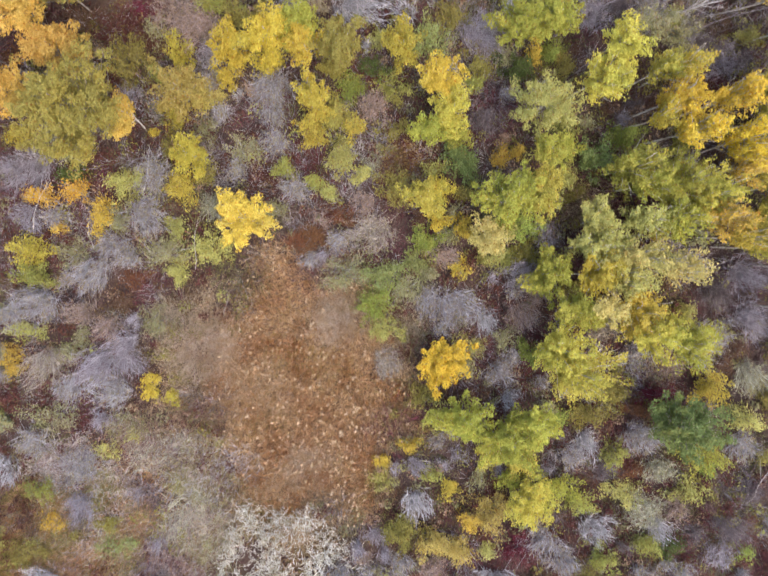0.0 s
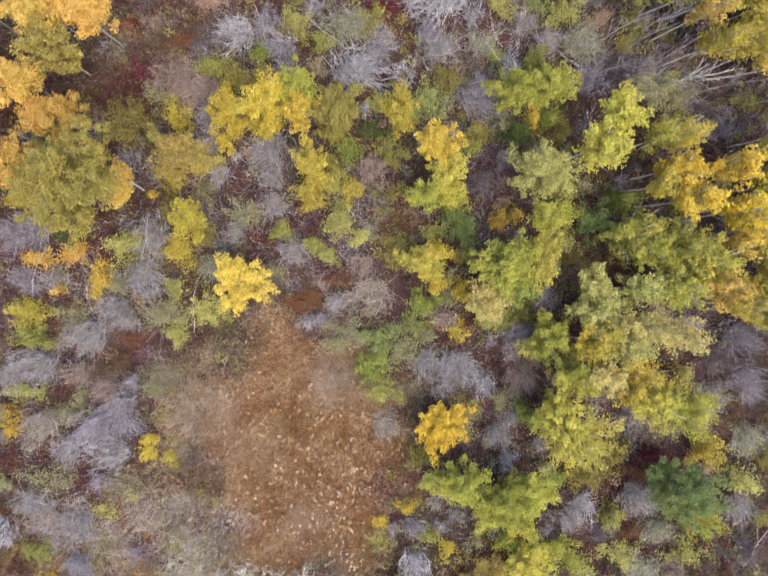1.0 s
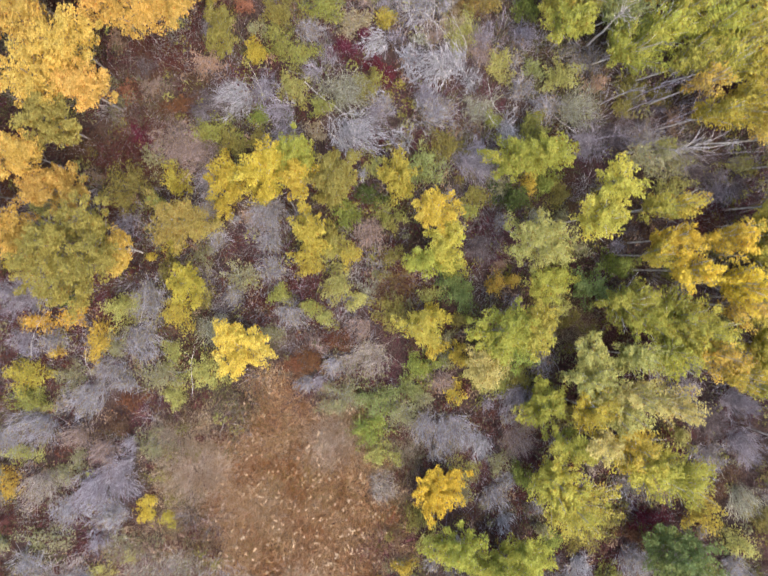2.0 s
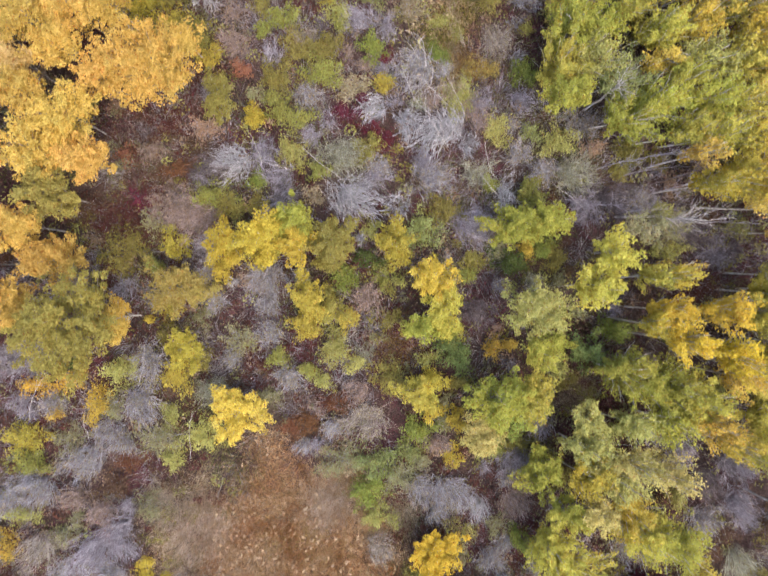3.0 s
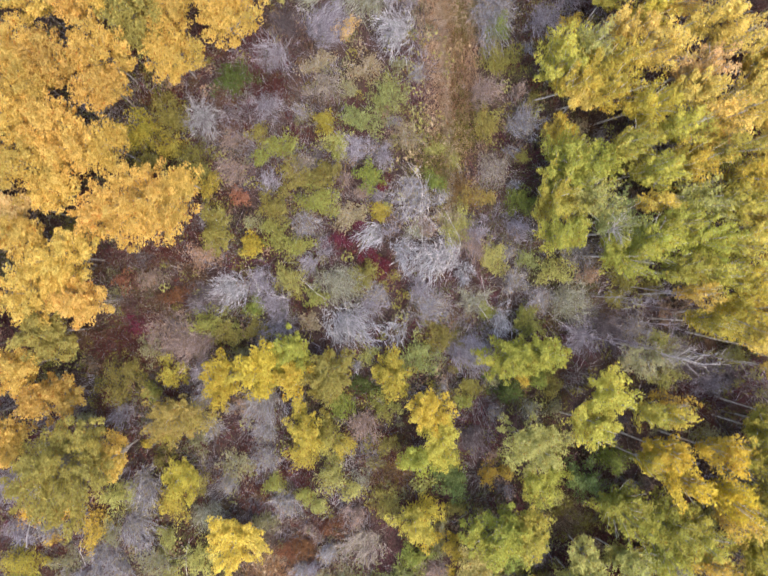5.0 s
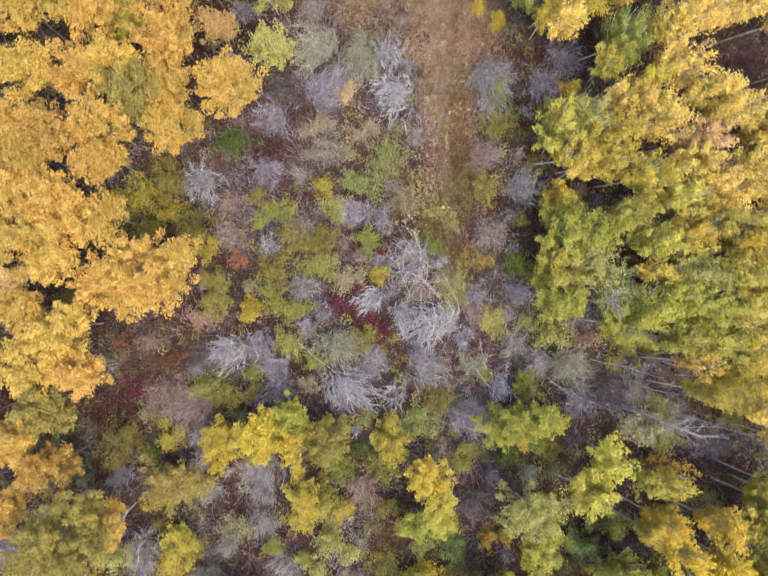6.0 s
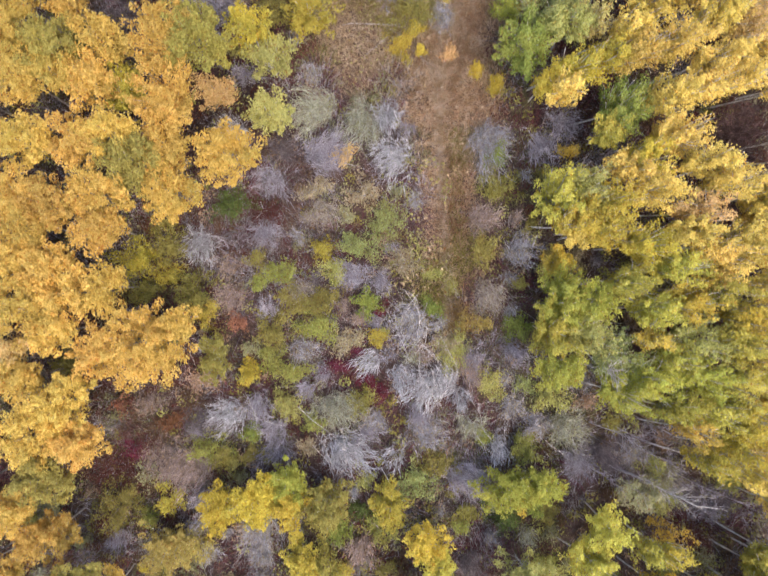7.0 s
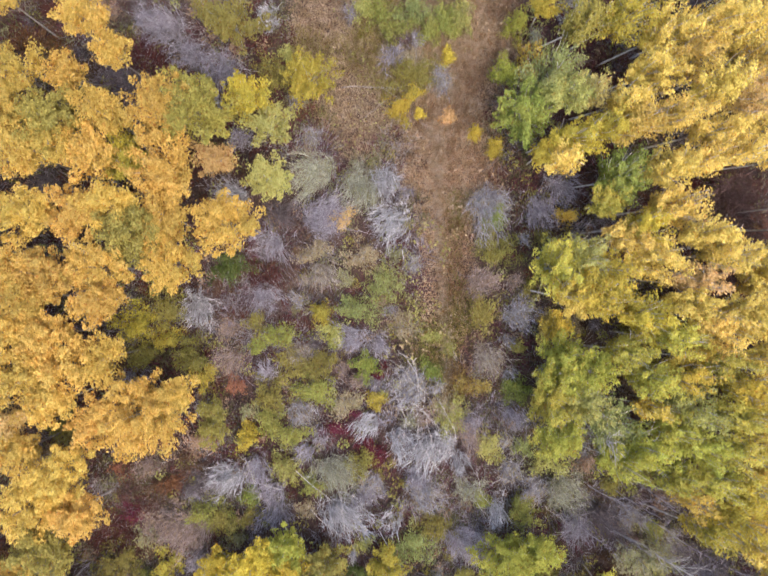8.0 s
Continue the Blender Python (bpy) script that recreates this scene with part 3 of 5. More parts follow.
xy = np.repeat(xy, 3, 0)
stuff("withered_leaves", leaf_mesh("withered_leaves", on_ground(xy, 0.24) + rng.normal(size=(len(xy), 3)) * np.array([0.022, 0.022, 0.03]), 0.060, 1.6, 0.95), GRASS["pale"], "scattered withered pale leaves over dead grass", "leaves")

xy = scattered(11000, -7, 0, -12.5, -6.5, lambda x, y: at_seedheads(x, y) * (0.25 + (patchy(14, 4.0)(x, y) > 0.45)))
p = on_ground(xy, 0.05) + np.array([0, 0, 0.2]) * rng.random((len(xy), 1))
tip = p + spread(len(p)) * np.array([0.27, 0.27, 0.08]) + np.array([0, 0, 0.18])
stuff("seedheads", tube_mesh("seedheads", curve(p, tip, spread(len(p)) * 0.075), np.linspace(1, 0.5, 4)[None] * np.full((len(p), 4), 0.0115)), GRASS["white"], "dense curled white seed heads of dead weeds", "weeds")
for colour, seed, count in (("sage", 9, 40000), ("white", 10, 26000), ("taupe", 11, 45000), ("olive", 12, 60000), ("wine", 13, 30000), ("pinktan", 14, 26000), ("dark", 15, 30000)):
    field = patchy(seed, 1.5)
    xy = scattered(count, -14, -2, -12.5, -3.0, lambda x, y: weedy(x, y) * (1 - 0.75 * in_corner(x, y)) * np.clip(field(x, y) * 6 - 3.1, 0.02, 1))
    p = on_ground(xy, 0.03)
    way = np.concatenate([rng.normal(size=(len(p), 2)) * 0.19, rng.uniform(0.05, 0.35, (len(p), 1))], 1)
    stuff("weeds", spray_mesh("weeds", p, way, 0.0125), TWIG[colour], f"dense {TWIGS[colour][2]} stalks of dead weeds", "weeds")
xy = scattered(160000, -14.5, -5, -12.5, -6, lambda x, y: in_corner(x, y) * np.clip(patchy(66, 1.3)(x, y) * 3 - 0.9, 0.1, 1))
stuff("ochre_grass", blade_mesh("ochre_grass", on_ground(xy, -0.01), 0.3, 0.01, 0.7), GRASS["rust"], "rust and ochre dead grass between weeds", "grass")
xy = scattered(90000, -14.5, -5, -12.5, -6, lambda x, y: in_corner(x, y) * np.clip(patchy(67, 1.3)(x, y) * 4 - 1.8, 0.02, 1))
stuff("green_weeds", blade_mesh("green_weeds", on_ground(xy, -0.01), 0.3, 0.01, 0.7), LEAF["olive"], "olive-green weeds among dead grass", "weeds")
xy = scattered(60000, 1.5, 3.2, 12.5, 24, lambda x, y: 0.9 * rut(x, y) * np.clip(patchy(68, 1.2)(x, y) * 3 - 0.7, 0.1, 1))
stuff("rut_grass", blade_mesh("rut_grass", on_ground(xy, -0.01), 0.26, 0.009, 0.85), GRASS["tan"], "pale trodden grass along the trail's rut", "grass")
xy = scattered(120000, -5, 5.5, 18.5, 27.5, lambda x, y: meadow(x, y))
stuff("meadow_grass", blade_mesh("meadow_grass", on_ground(xy, -0.01), 0.3, 0.008, 0.8), GRASS["taupe"], "matted taupe dead grass beside the trail", "grass")
xy = scattered(60000, -5, 3, 19.5, 27.5, lambda x, y: 0.9 * meadow(x, y) * np.clip(patchy(63, 0.9)(x, y) * 3 - 1.2, 0, 1) * np.clip(2.2 - x, 0, 1))
stuff("meadow_weeds", blade_mesh("meadow_weeds", on_ground(xy, -0.01), 0.32, 0.009, 0.6), LEAF["olive"], "thin olive weeds among the meadow's dead grass", "weeds")
seeds = scattered(2600, -5, 3.2, 19, 27.5, lambda x, y: meadow(x, y) * np.clip(patchy(64, 1.6)(x, y) * 3 - 1.5, 0, 1))
stuff("pale_seedheads", leaf_mesh("pale_seedheads", on_ground(seeds, 0.25) + np.array([0, 0, 0.2]) * rng.random((len(seeds), 1)), 0.06, 0.3, 0.7), LEAF["sagelime"], "small pale yellow-green seed heads in the meadow", "weeds")

for words, tone, seed, count, low in (("taupe", GRASS["taupe"], 81, 150000, 0.25), ("rust-brown", GRASS["rust"], 82, 90000, 0.1), ("olive", LEAF["olive"], 83, 60000, 0.04)):
    field = patchy(seed, 1.3)
    xy = scattered(count, -9.5, 2.5, -11.5, 1.5, lambda x, y: clearing_rim(x, y) * np.clip(field(x, y) * 3 - 1.1, low, 1))
    stuff("rim_grass", blade_mesh("rim_grass", on_ground(xy, -0.01), 0.29, 0.0085, 0.75), tone, f"thin {words} grass and weeds round the clearing", "grass")

# low growth under and between the shrubs
for colour, seed, clumps, label in (
        ("olive", 21, 600, "low olive undergrowth between the shrubs"),
        ("brown", 22, 800, "low brown withered undergrowth between the shrubs"),
        ("pinktan", 23, 350, "low pinkish tan withered undergrowth"),
        ("darkred", 24, 1500, "low dark reddish bramble leaves"),
        ("sage", 25, 600, "low grey-green weeds between the shrubs"),
        ("sagelime", 26, 250, "low pale yellow-green weeds between the shrubs")):
    field = patchy(seed, 0.9)
    mid = scattered(clumps * 3, *AREA, lambda x, y: brush(x, y) * np.clip((field(x, y) - 0.35) * 2.2, 0, 1))
    size = np.repeat(rng.uniform(0.16, 0.36, len(mid)), 44)
    a, u = rng.uniform(0, 6.28, len(size)), np.sqrt(rng.random(len(size)))
    xy = np.repeat(mid, 44, 0) + np.stack([np.cos(a), np.sin(a)], 1) * (u * size)[:, None]
    high = 0.04 + np.repeat(rng.uniform(0.2, 0.5, len(mid)), 44) * np.sqrt(1.02 - u * u) * rng.uniform(0.6, 1, len(size))
    stuff("undergrowth", leaf_mesh("undergrowth", on_ground(xy) + np.array([0, 0, 1]) * high[:, None], 0.066), LEAF[colour], label, "undergrowth")
BRUSH = {
    "lilac-grey": (0.33, 0.29, 0.32), "grey": (0.36, 0.32, 0.31), "pinkish brown": (0.20, 0.12, 0.11), "olive": (0.20, 0.19, 0.07),
    "wine-brown": (0.155, 0.052, 0.062), "taupe": (0.21, 0.165, 0.13), "dark brown": (0.10, 0.07, 0.068)}
for words, seed, clumps in (("lilac-grey", 31, 1000), ("grey", 32, 850), ("pinkish brown", 33, 900), ("olive", 34, 1000), ("wine-brown", 35, 1500), ("taupe", 36, 350), ("dark brown", 37, 900)):
    field = patchy(seed, 0.8)
    cold = words in ("lilac-grey", "grey")
    mid = scattered(clumps * 5 // 2, *AREA, lambda x, y: brush(x, y) * np.clip((field(x, y) - 0.3) * 2.2, 0, 1) * np.where(cold & (y < 3), np.where(x < -4, 0.85, 0.5), 1))
    size = np.repeat(rng.uniform(0.5, 1.25, len(mid)), 50)[:, None]
    out = rng.normal(size=(len(mid) * 50, 2)) * 0.16 * size
    p = on_ground(np.repeat(mid, 50, 0) + out, 0.02)
    way = np.concatenate([out * 1.2 + rng.normal(size=out.shape) * 0.1, rng.uniform(0.18, 0.5, (len(out), 1))], 1) * size
    tone = stem_material("brush_" + words.replace(" ", "_"), BRUSH[words], tint(BRUSH[words], 0.65), 3.0)
    stuff("brush", spray_mesh("brush", p, way, 0.0088), tone, f"knee-high tangle of {words} twigs and stalks", "brush")

# ---- the plants ----
aspen(-10.32, 7.26, 3.8, 0.81, 0.56, "gold")
aspen(-9.58, 6.29, 3.4, 1.05, 0.65, "gold")
aspen(-11.00, 5.02, 3.4, 0.63, 0.77, "gold")
aspen(-8.79, 4.37, 4.5, 1.36, 1.45, "olivegold")
aspen(-7.87, 4.49, 2.8, 0.44, 0.70, "gold")
aspen(-4.73, 6.81, 1.9, 0.60, 0.78, "yellow")
aspen(-3.63, 7.10, 2.2, 0.82, 0.86, "yellow")
aspen(-2.68, 7.52, 2, 0.69, 0.78, "lime")
aspen(-2.43, 6.71, 2, 0.69, 0.63, "yellow")
aspen(-1.38, 6.93, 2, 0.75, 0.87, "olivegold")
aspen(-6.28, 5.43, 2.1, 0.90, 0.82, "ochre")
aspen(-6.14, 3.53, 1.8, 0.52, 0.73, "mustard")
aspen(-2.17, 5.07, 2, 0.57, 0.78, "mustard")
aspen(-4.44, 1.48, 1.9, 0.88, 1.00, "lemon")
aspen(0.58, 6.83, 1.7, 0.64, 0.70, "mustard")
aspen(1.80, 5.85, 2.2, 0.69, 0.69, "yellow")
aspen(2.11, 4.83, 2.1, 0.69, 0.75, "limeyel")
aspen(1.48, 4.24, 1.9, 0.64, 0.51, "lime")
aspen(4.28, 7.47, 2.2, 1.10, 0.68, "lime")
aspen(5.29, 7.61, 2.2, 0.74, 0.59, "lime")
aspen(4.77, 4.86, 2.9, 1.16, 0.81, "sagelime")
aspen(5.16, 3.50, 2.3, 0.60, 0.48, "lime")
aspen(1.28, 2.16, 1.9, 0.70, 0.52, "limeyel")
aspen(3.90, 2.07, 3, 1.19, 0.90, "lime")
aspen(4.71, 2.16, 2.8, 0.67, 0.73, "limeyel")
aspen(3.25, 0.94, 2.2, 0.72, 0.66, "cream")
aspen(6.55, 5.51, 3.2, 0.66, 0.66, "limeyel")
aspen(7.13, 6.60, 3, 0.66, 0.66, "limeyel")
aspen(6.97, 5.54, 2.8, 0.32, 0.41, "limeyel")
aspen(8.41, 5.80, 3.2, 0.46, 0.38, "limeyel")
aspen(8.98, 5.89, 3.4, 0.34, 0.34, "yellow")
aspen(8.28, 7.38, 2.4, 0.89, 0.56, "sage")
aspen(8.71, 4.86, 3.8, 0.59, 0.44, "brightyellow")
aspen(9.08, 3.98, 4, 0.59, 0.51, "brightyellow")
aspen(10.19, 4.86, 4.2, 0.52, 0.47, "brightyellow")
aspen(10.49, 3.46, 4.2, 0.44, 0.55, "brightorange")
aspen(8.25, 4.48, 3.4, 0.37, 0.44, "yellow")
aspen(10.76, 2.92, 3.8, 0.51, 0.48, "orangeyel")
aspen(7.70, 2.99, 3.2, 0.81, 0.72, "lime")
aspen(8.20, 2.46, 3.2, 0.64, 0.52, "lime")
aspen(9.00, 2.43, 3.5, 0.80, 0.86, "lime")
aspen(9.82, 2.14, 3.6, 0.71, 0.68, "limeyel")
aspen(10.12, 1.42, 3.7, 0.57, 0.57, "orangeyel")
aspen(9.02, 1.40, 3.3, 0.81, 0.52, "lime")
aspen(6.48, 1.37, 2.6, 0.68, 0.56, "sagelime")
aspen(7.87, 1.30, 3.3, 0.81, 0.43, "sagelime")
aspen(6.61, 0.59, 3.2, 0.87, 0.49, "sagelime")
aspen(7.79, 0.18, 3.6, 1.31, 0.54, "cream")
aspen(6.50, -0.25, 3.2, 0.75, 0.61, "yellow")
aspen(9.01, -0.14, 3.6, 0.60, 0.44, "cream")
aspen(7.43, -0.47, 3.4, 0.81, 0.43, "sagelime")
aspen(5.22, -0.29, 2.2, 0.69, 0.87, "lime")
aspen(10.76, 0.95, 3.8, 0.45, 0.48, "yellow")
aspen(1.95, -3.14, 1.6, 0.84, 0.84, "brightyellow")
aspen(5.85, -1.44, 2.8, 0.80, 0.59, "lime")
aspen(6.68, -1.31, 3, 0.59, 0.41, "cream")
aspen(7.76, -1.42, 3.2, 0.73, 0.52, "yellow")
aspen(8.35, -2.13, 3.4, 0.95, 0.72, "limeyel")
aspen(9.31, -2.35, 3.4, 0.69, 0.64, "lime")
aspen(5.46, -2.55, 3.3, 0.87, 0.70, "limeyel")
aspen(6.09, -3.22, 3.4, 1.24, 0.69, "limeyel")
aspen(2.59, -4.84, 2.3, 1.03, 0.73, "lime")
aspen(3.99, -5.47, 2.4, 1.18, 0.79, "lime")
aspen(4.65, -4.97, 2.4, 0.75, 0.66, "lime")
aspen(9.42, -4.96, 2.9, 1.21, 1.04, "bluegreen")
aspen(4.55, -7.53, 2, 0.89, 0.74, "limeyel")
aspen(-10.40, 23.90, 4.2, 0.75, 0.50, "gold")
aspen(-8.13, 23.35, 4.2, 0.74, 0.60, "gold")
aspen(-7.48, 22.54, 3.6, 0.57, 0.45, "gold")
aspen(-8.75, 21.90, 3.6, 0.60, 0.45, "gold")
aspen(-9.99, 21.77, 4.2, 0.72, 0.64, "gold")
aspen(-10.26, 20.77, 4.2, 0.61, 0.61, "gold")
aspen(-9.34, 20.50, 4, 0.98, 0.75, "olivegold")
aspen(-4.48, 24.10, 1.8, 0.97, 0.73, "olive")
aspen(-6.17, 20.87, 3.7, 0.93, 0.93, "gold")
aspen(-5.02, 20.87, 3.8, 1.01, 1.01, "olivegold")
aspen(-3.77, 21.52, 2.8, 0.67, 0.64, "yellow")
aspen(-3.23, 20.72, 2.4, 0.71, 0.74, "sagelime")
aspen(-2.03, 22.43, 1.8, 0.70, 0.88, "mustard")
aspen(-6.05, 19.19, 3.6, 0.88, 0.91, "gold")
aspen(-7.40, 19.59, 3, 0.67, 0.81, "mustard")
aspen(-4.93, 19.72, 2.3, 0.54, 0.63, "peach")
aspen(-3.25, 19.16, 2.1, 0.81, 0.75, "sagelime")
aspen(-4.34, 17.65, 3.3, 0.89, 0.86, "gold")
aspen(-7.83, 20.74, 3.8, 0.79, 0.59, "gold")
aspen(-8.14, 19.58, 3.7, 0.88, 0.68, "gold")
aspen(-9.99, 19.56, 4, 0.81, 0.56, "gold")
aspen(-9.09, 19.77, 3.8, 0.62, 0.54, "gold")
aspen(-8.45, 17.92, 3.8, 1.02, 0.65, "gold")
aspen(-9.85, 17.75, 4, 0.81, 0.78, "gold")
aspen(-7.54, 18.10, 3.8, 0.79, 0.62, "gold")
aspen(-6.93, 17.33, 3.8, 0.90, 0.79, "olivegold")
aspen(-6.09, 17.75, 3.4, 0.63, 0.80, "gold")
aspen(-5.96, 16.50, 3.3, 0.75, 0.86, "gold")
aspen(-7.88, 16.33, 3.8, 0.96, 0.76, "gold")
aspen(-9.25, 16.11, 3.9, 0.93, 0.76, "gold")
aspen(-10.26, 16.31, 4, 0.67, 0.78, "gold")
aspen(5.13, 24.38, 2.5, 0.50, 0.47, "yellow")
aspen(4.52, 21.12, 2.8, 0.85, 0.97, "green")
aspen(5.39, 22.32, 3.2, 0.95, 0.84, "sagegreen")
aspen(5.81, 21.60, 3.1, 0.78, 0.64, "sagelime")
aspen(6.51, 21.73, 3.2, 0.67, 0.52, "cream")
aspen(5.09, 19.92, 2.6, 0.44, 0.39, "yellow")
aspen(5.71, 19.70, 3.2, 0.58, 0.41, "lemongold")
aspen(6.05, 20.30, 3.4, 0.80, 0.40, "yellow")
aspen(6.90, 20.56, 3.6, 0.83, 0.43, "yellow")
aspen(7.87, 20.72, 4, 0.84, 0.48, "lemongold")
aspen(8.92, 20.89, 4.2, 0.84, 0.47, "lemongold")
aspen(10.01, 20.41, 4.3, 0.83, 0.42, "lemongold")
aspen(7.47, 19.14, 3.4, 0.86, 0.75, "green")
aspen(6.94, 18.44, 2.8, 0.50, 0.50, "limeyel")
aspen(8.70, 19.43, 4, 0.76, 0.56, "lemongold")
aspen(9.61, 19.59, 4.2, 0.64, 0.47, "lemongold")
aspen(10.61, 19.82, 4.3, 0.61, 0.36, "lemongold")
aspen(9.00, 18.24, 4, 0.90, 0.53, "lemongold")
aspen(8.09, 17.65, 3.8, 0.65, 0.43, "yellow")
aspen(9.75, 17.42, 4.2, 0.73, 0.42, "lemongold")
aspen(5.61, 16.46, 3.5, 0.77, 0.80, "limeyel")
aspen(6.40, 16.80, 3.5, 0.69, 0.66, "sagelime")
aspen(6.08, 15.79, 3.5, 0.66, 0.43, "yellow")
aspen(7.02, 16.23, 3.7, 0.80, 0.65, "yellow")
aspen(7.69, 17.37, 3.7, 0.77, 0.46, "lemongold")
aspen(8.35, 16.66, 4, 0.82, 0.53, "lemongold")
aspen(9.48, 16.14, 4, 0.65, 0.42, "peach")
aspen(10.34, 16.81, 4.3, 0.70, 0.39, "lemongold")
aspen(6.26, 23.68, 3.4, 0.72, 0.52, "olivegold")
aspen(7.52, 23.65, 4, 0.81, 0.59, "yellow")
aspen(8.58, 23.19, 4.2, 0.81, 0.64, "lemongold")
aspen(9.75, 23.42, 4.4, 0.83, 0.61, "lemongold")
aspen(10.73, 23.15, 4.4, 0.63, 0.63, "lemongold")
aspen(8.24, 22.13, 4, 0.81, 0.56, "lemongold")
aspen(9.18, 22.36, 4.2, 0.70, 0.50, "lemongold")
aspen(9.95, 21.69, 4.4, 0.80, 0.55, "lemongold")
aspen(10.86, 21.46, 4.4, 0.61, 0.61, "peach")
aspen(7.61, 21.42, 3.8, 0.65, 0.40, "lemongold")
aspen(10.81, 22.29, 4.4, 0.50, 0.47, "lemongold")
aspen(-9.88, 15.37, 3.9, 0.82, 0.62, "gold")
aspen(-7.84, 15.38, 3.7, 0.82, 0.57, "gold")
aspen(-9.28, 14.35, 3.8, 0.85, 0.70, "gold")
aspen(-10.45, 14.50, 3.8, 0.75, 0.65, "gold")
aspen(-9.87, 13.12, 3.9, 0.93, 0.76, "gold")
aspen(-8.65, 13.50, 3.8, 0.90, 0.76, "gold")
aspen(-7.66, 13.66, 3.5, 0.63, 0.54, "gold")
aspen(-9.15, 12.39, 3.7, 0.77, 0.51, "gold")
aspen(-10.31, 11.95, 3.7, 0.60, 0.51, "peach")
aspen(-10.08, 11.00, 3.9, 0.68, 0.62, "gold")
aspen(-8.92, 10.44, 3.9, 0.90, 0.76, "gold")
aspen(-9.78, 9.50, 4, 1.07, 0.76, "gold")
aspen(-8.38, 9.14, 3.7, 0.74, 0.71, "gold")
aspen(-9.40, 8.17, 3.8, 0.91, 0.62, "olivegold")
aspen(-6.69, 12.01, 3.7, 1.34, 1.28, "gold")
aspen(-5.53, 12.74, 3.15, 0.42, 0.36, "gold")
aspen(-8.07, 11.78, 3.4, 0.58, 0.72, "gold")
aspen(-5.03, 11.49, 1.5, 0.53, 0.74, "olive")
aspen(5.91, 14.60, 1.6, 0.43, 0.56, "orangeyel")
aspen(5.86, 13.46, 3.2, 0.93, 0.81, "lime")
aspen(6.60, 13.25, 3.0, 0.80, 0.70, "lime")
aspen(5.58, 12.29, 3.2, 0.79, 0.73, "limeyel")
aspen(5.63, 11.26, 3, 0.73, 0.65, "lime")
aspen(6.60, 12.32, 3.3, 0.72, 0.64, "sagelime")
aspen(7.34, 11.74, 3.3, 0.84, 0.67, "sagegreen")
aspen(7.73, 10.70, 3.4, 0.95, 0.64, "lime")
aspen(8.49, 11.02, 3.5, 0.75, 0.63, "lime")
aspen(6.10, 15.34, 2.8, 0.44, 0.35, "lemongold")
aspen(7.06, 15.52, 3.6, 0.83, 0.51, "yellow")
aspen(8.23, 15.01, 3.7, 0.80, 0.60, "yellow")
aspen(9.35, 15.40, 4, 0.70, 0.45, "lemongold")
aspen(9.12, 14.41, 3.9, 0.71, 0.45, "limeyel")
aspen(10.14, 14.57, 4.1, 0.76, 0.62, "lemongold")
aspen(10.96, 15.17, 4.2, 0.61, 0.73, "lemongold")
aspen(7.83, 13.94, 3.5, 0.66, 0.52, "limeyel")
aspen(8.53, 13.09, 3.6, 0.83, 0.54, "limeyel")
aspen(8.50, 12.23, 3.4, 0.66, 0.26, "orangeyel")
aspen(9.42, 13.42, 3.9, 0.79, 0.57, "yellow")
aspen(10.37, 13.72, 4, 0.79, 0.51, "limeyel")
aspen(11.04, 12.99, 4.1, 0.56, 0.51, "yellow")
aspen(9.76, 12.27, 3.8, 0.91, 0.57, "sagelime")
aspen(10.79, 12.13, 4, 0.73, 0.56, "limeyel")
aspen(9.12, 11.66, 3.6, 0.66, 0.46, "lime")
aspen(9.92, 11.13, 3.8, 0.80, 0.60, "lime")
aspen(10.97, 11.00, 4, 0.71, 0.56, "limeyel")
aspen(9.77, 9.41, 3.4, 0.43, 0.43, "orangeyel")
aspen(9.32, 10.20, 3.5, 0.63, 0.46, "lime")
aspen(10.36, 10.14, 3.8, 0.71, 0.51, "limeyel")
aspen(11.13, 9.91, 4, 0.57, 0.51, "yellow")
aspen(10.18, 8.62, 3.5, 0.69, 0.37, "yellow")
aspen(11.06, 8.81, 3.8, 0.63, 0.63, "yellow")
bare_sapling(8.07, 9.17, 2.6, 0.74, 0.74, "lav")
bare_sapling(8.75, 8.50, 2.8, 0.88, 0.88, "lav")
bare_sapling(7.39, 8.51, 2.4, 0.75, 0.75, "dark")
bare_sapling(9.57, 7.69, 2.6, 0.89, 0.74, "dark")
bare_sapling(7.14, 9.35, 2.2, 0.60, 0.60, "grey")
bare_sapling(6.70, 8.14, 2.2, 0.60, 0.60, "lav")
bare_sapling(8.44, 9.67, 2.8, 0.59, 0.59, "lav")
bare_sapling(9.18, 8.94, 2.8, 0.73, 0.73, "dark")
bare_sapling(10.09, 7.62, 2.8, 0.73, 0.73, "lav")
bare_sapling(7.97, 7.95, 2.5, 0.74, 0.74, "lav")
bare_sapling(10.68, 7.48, 2.8, 0.74, 0.74, "dark")
bare_shrub(-8.24, 5.44, 1.1, 0.56, 0.53, "lav")
bare_shrub(-5.91, 7.76, 1.1, 0.97, 0.78, "pinktan")
bare_shrub(-5.52, 6.73, 1.2, 0.53, 0.65, "lav")
bare_shrub(-5.62, 6.01, 1.1, 0.44, 0.53, "grey")
bare_shrub(-5.25, 4.88, 1, 0.50, 0.47, "grey")
bare_shrub(-3.62, 5.78, 1.2, 0.91, 0.75, "grey")
bare_shrub(-3.53, 4.89, 0.9, 0.63, 0.41, "grey")
bare_shrub(-3.52, 3.99, 1.1, 0.57, 0.57, "grey")
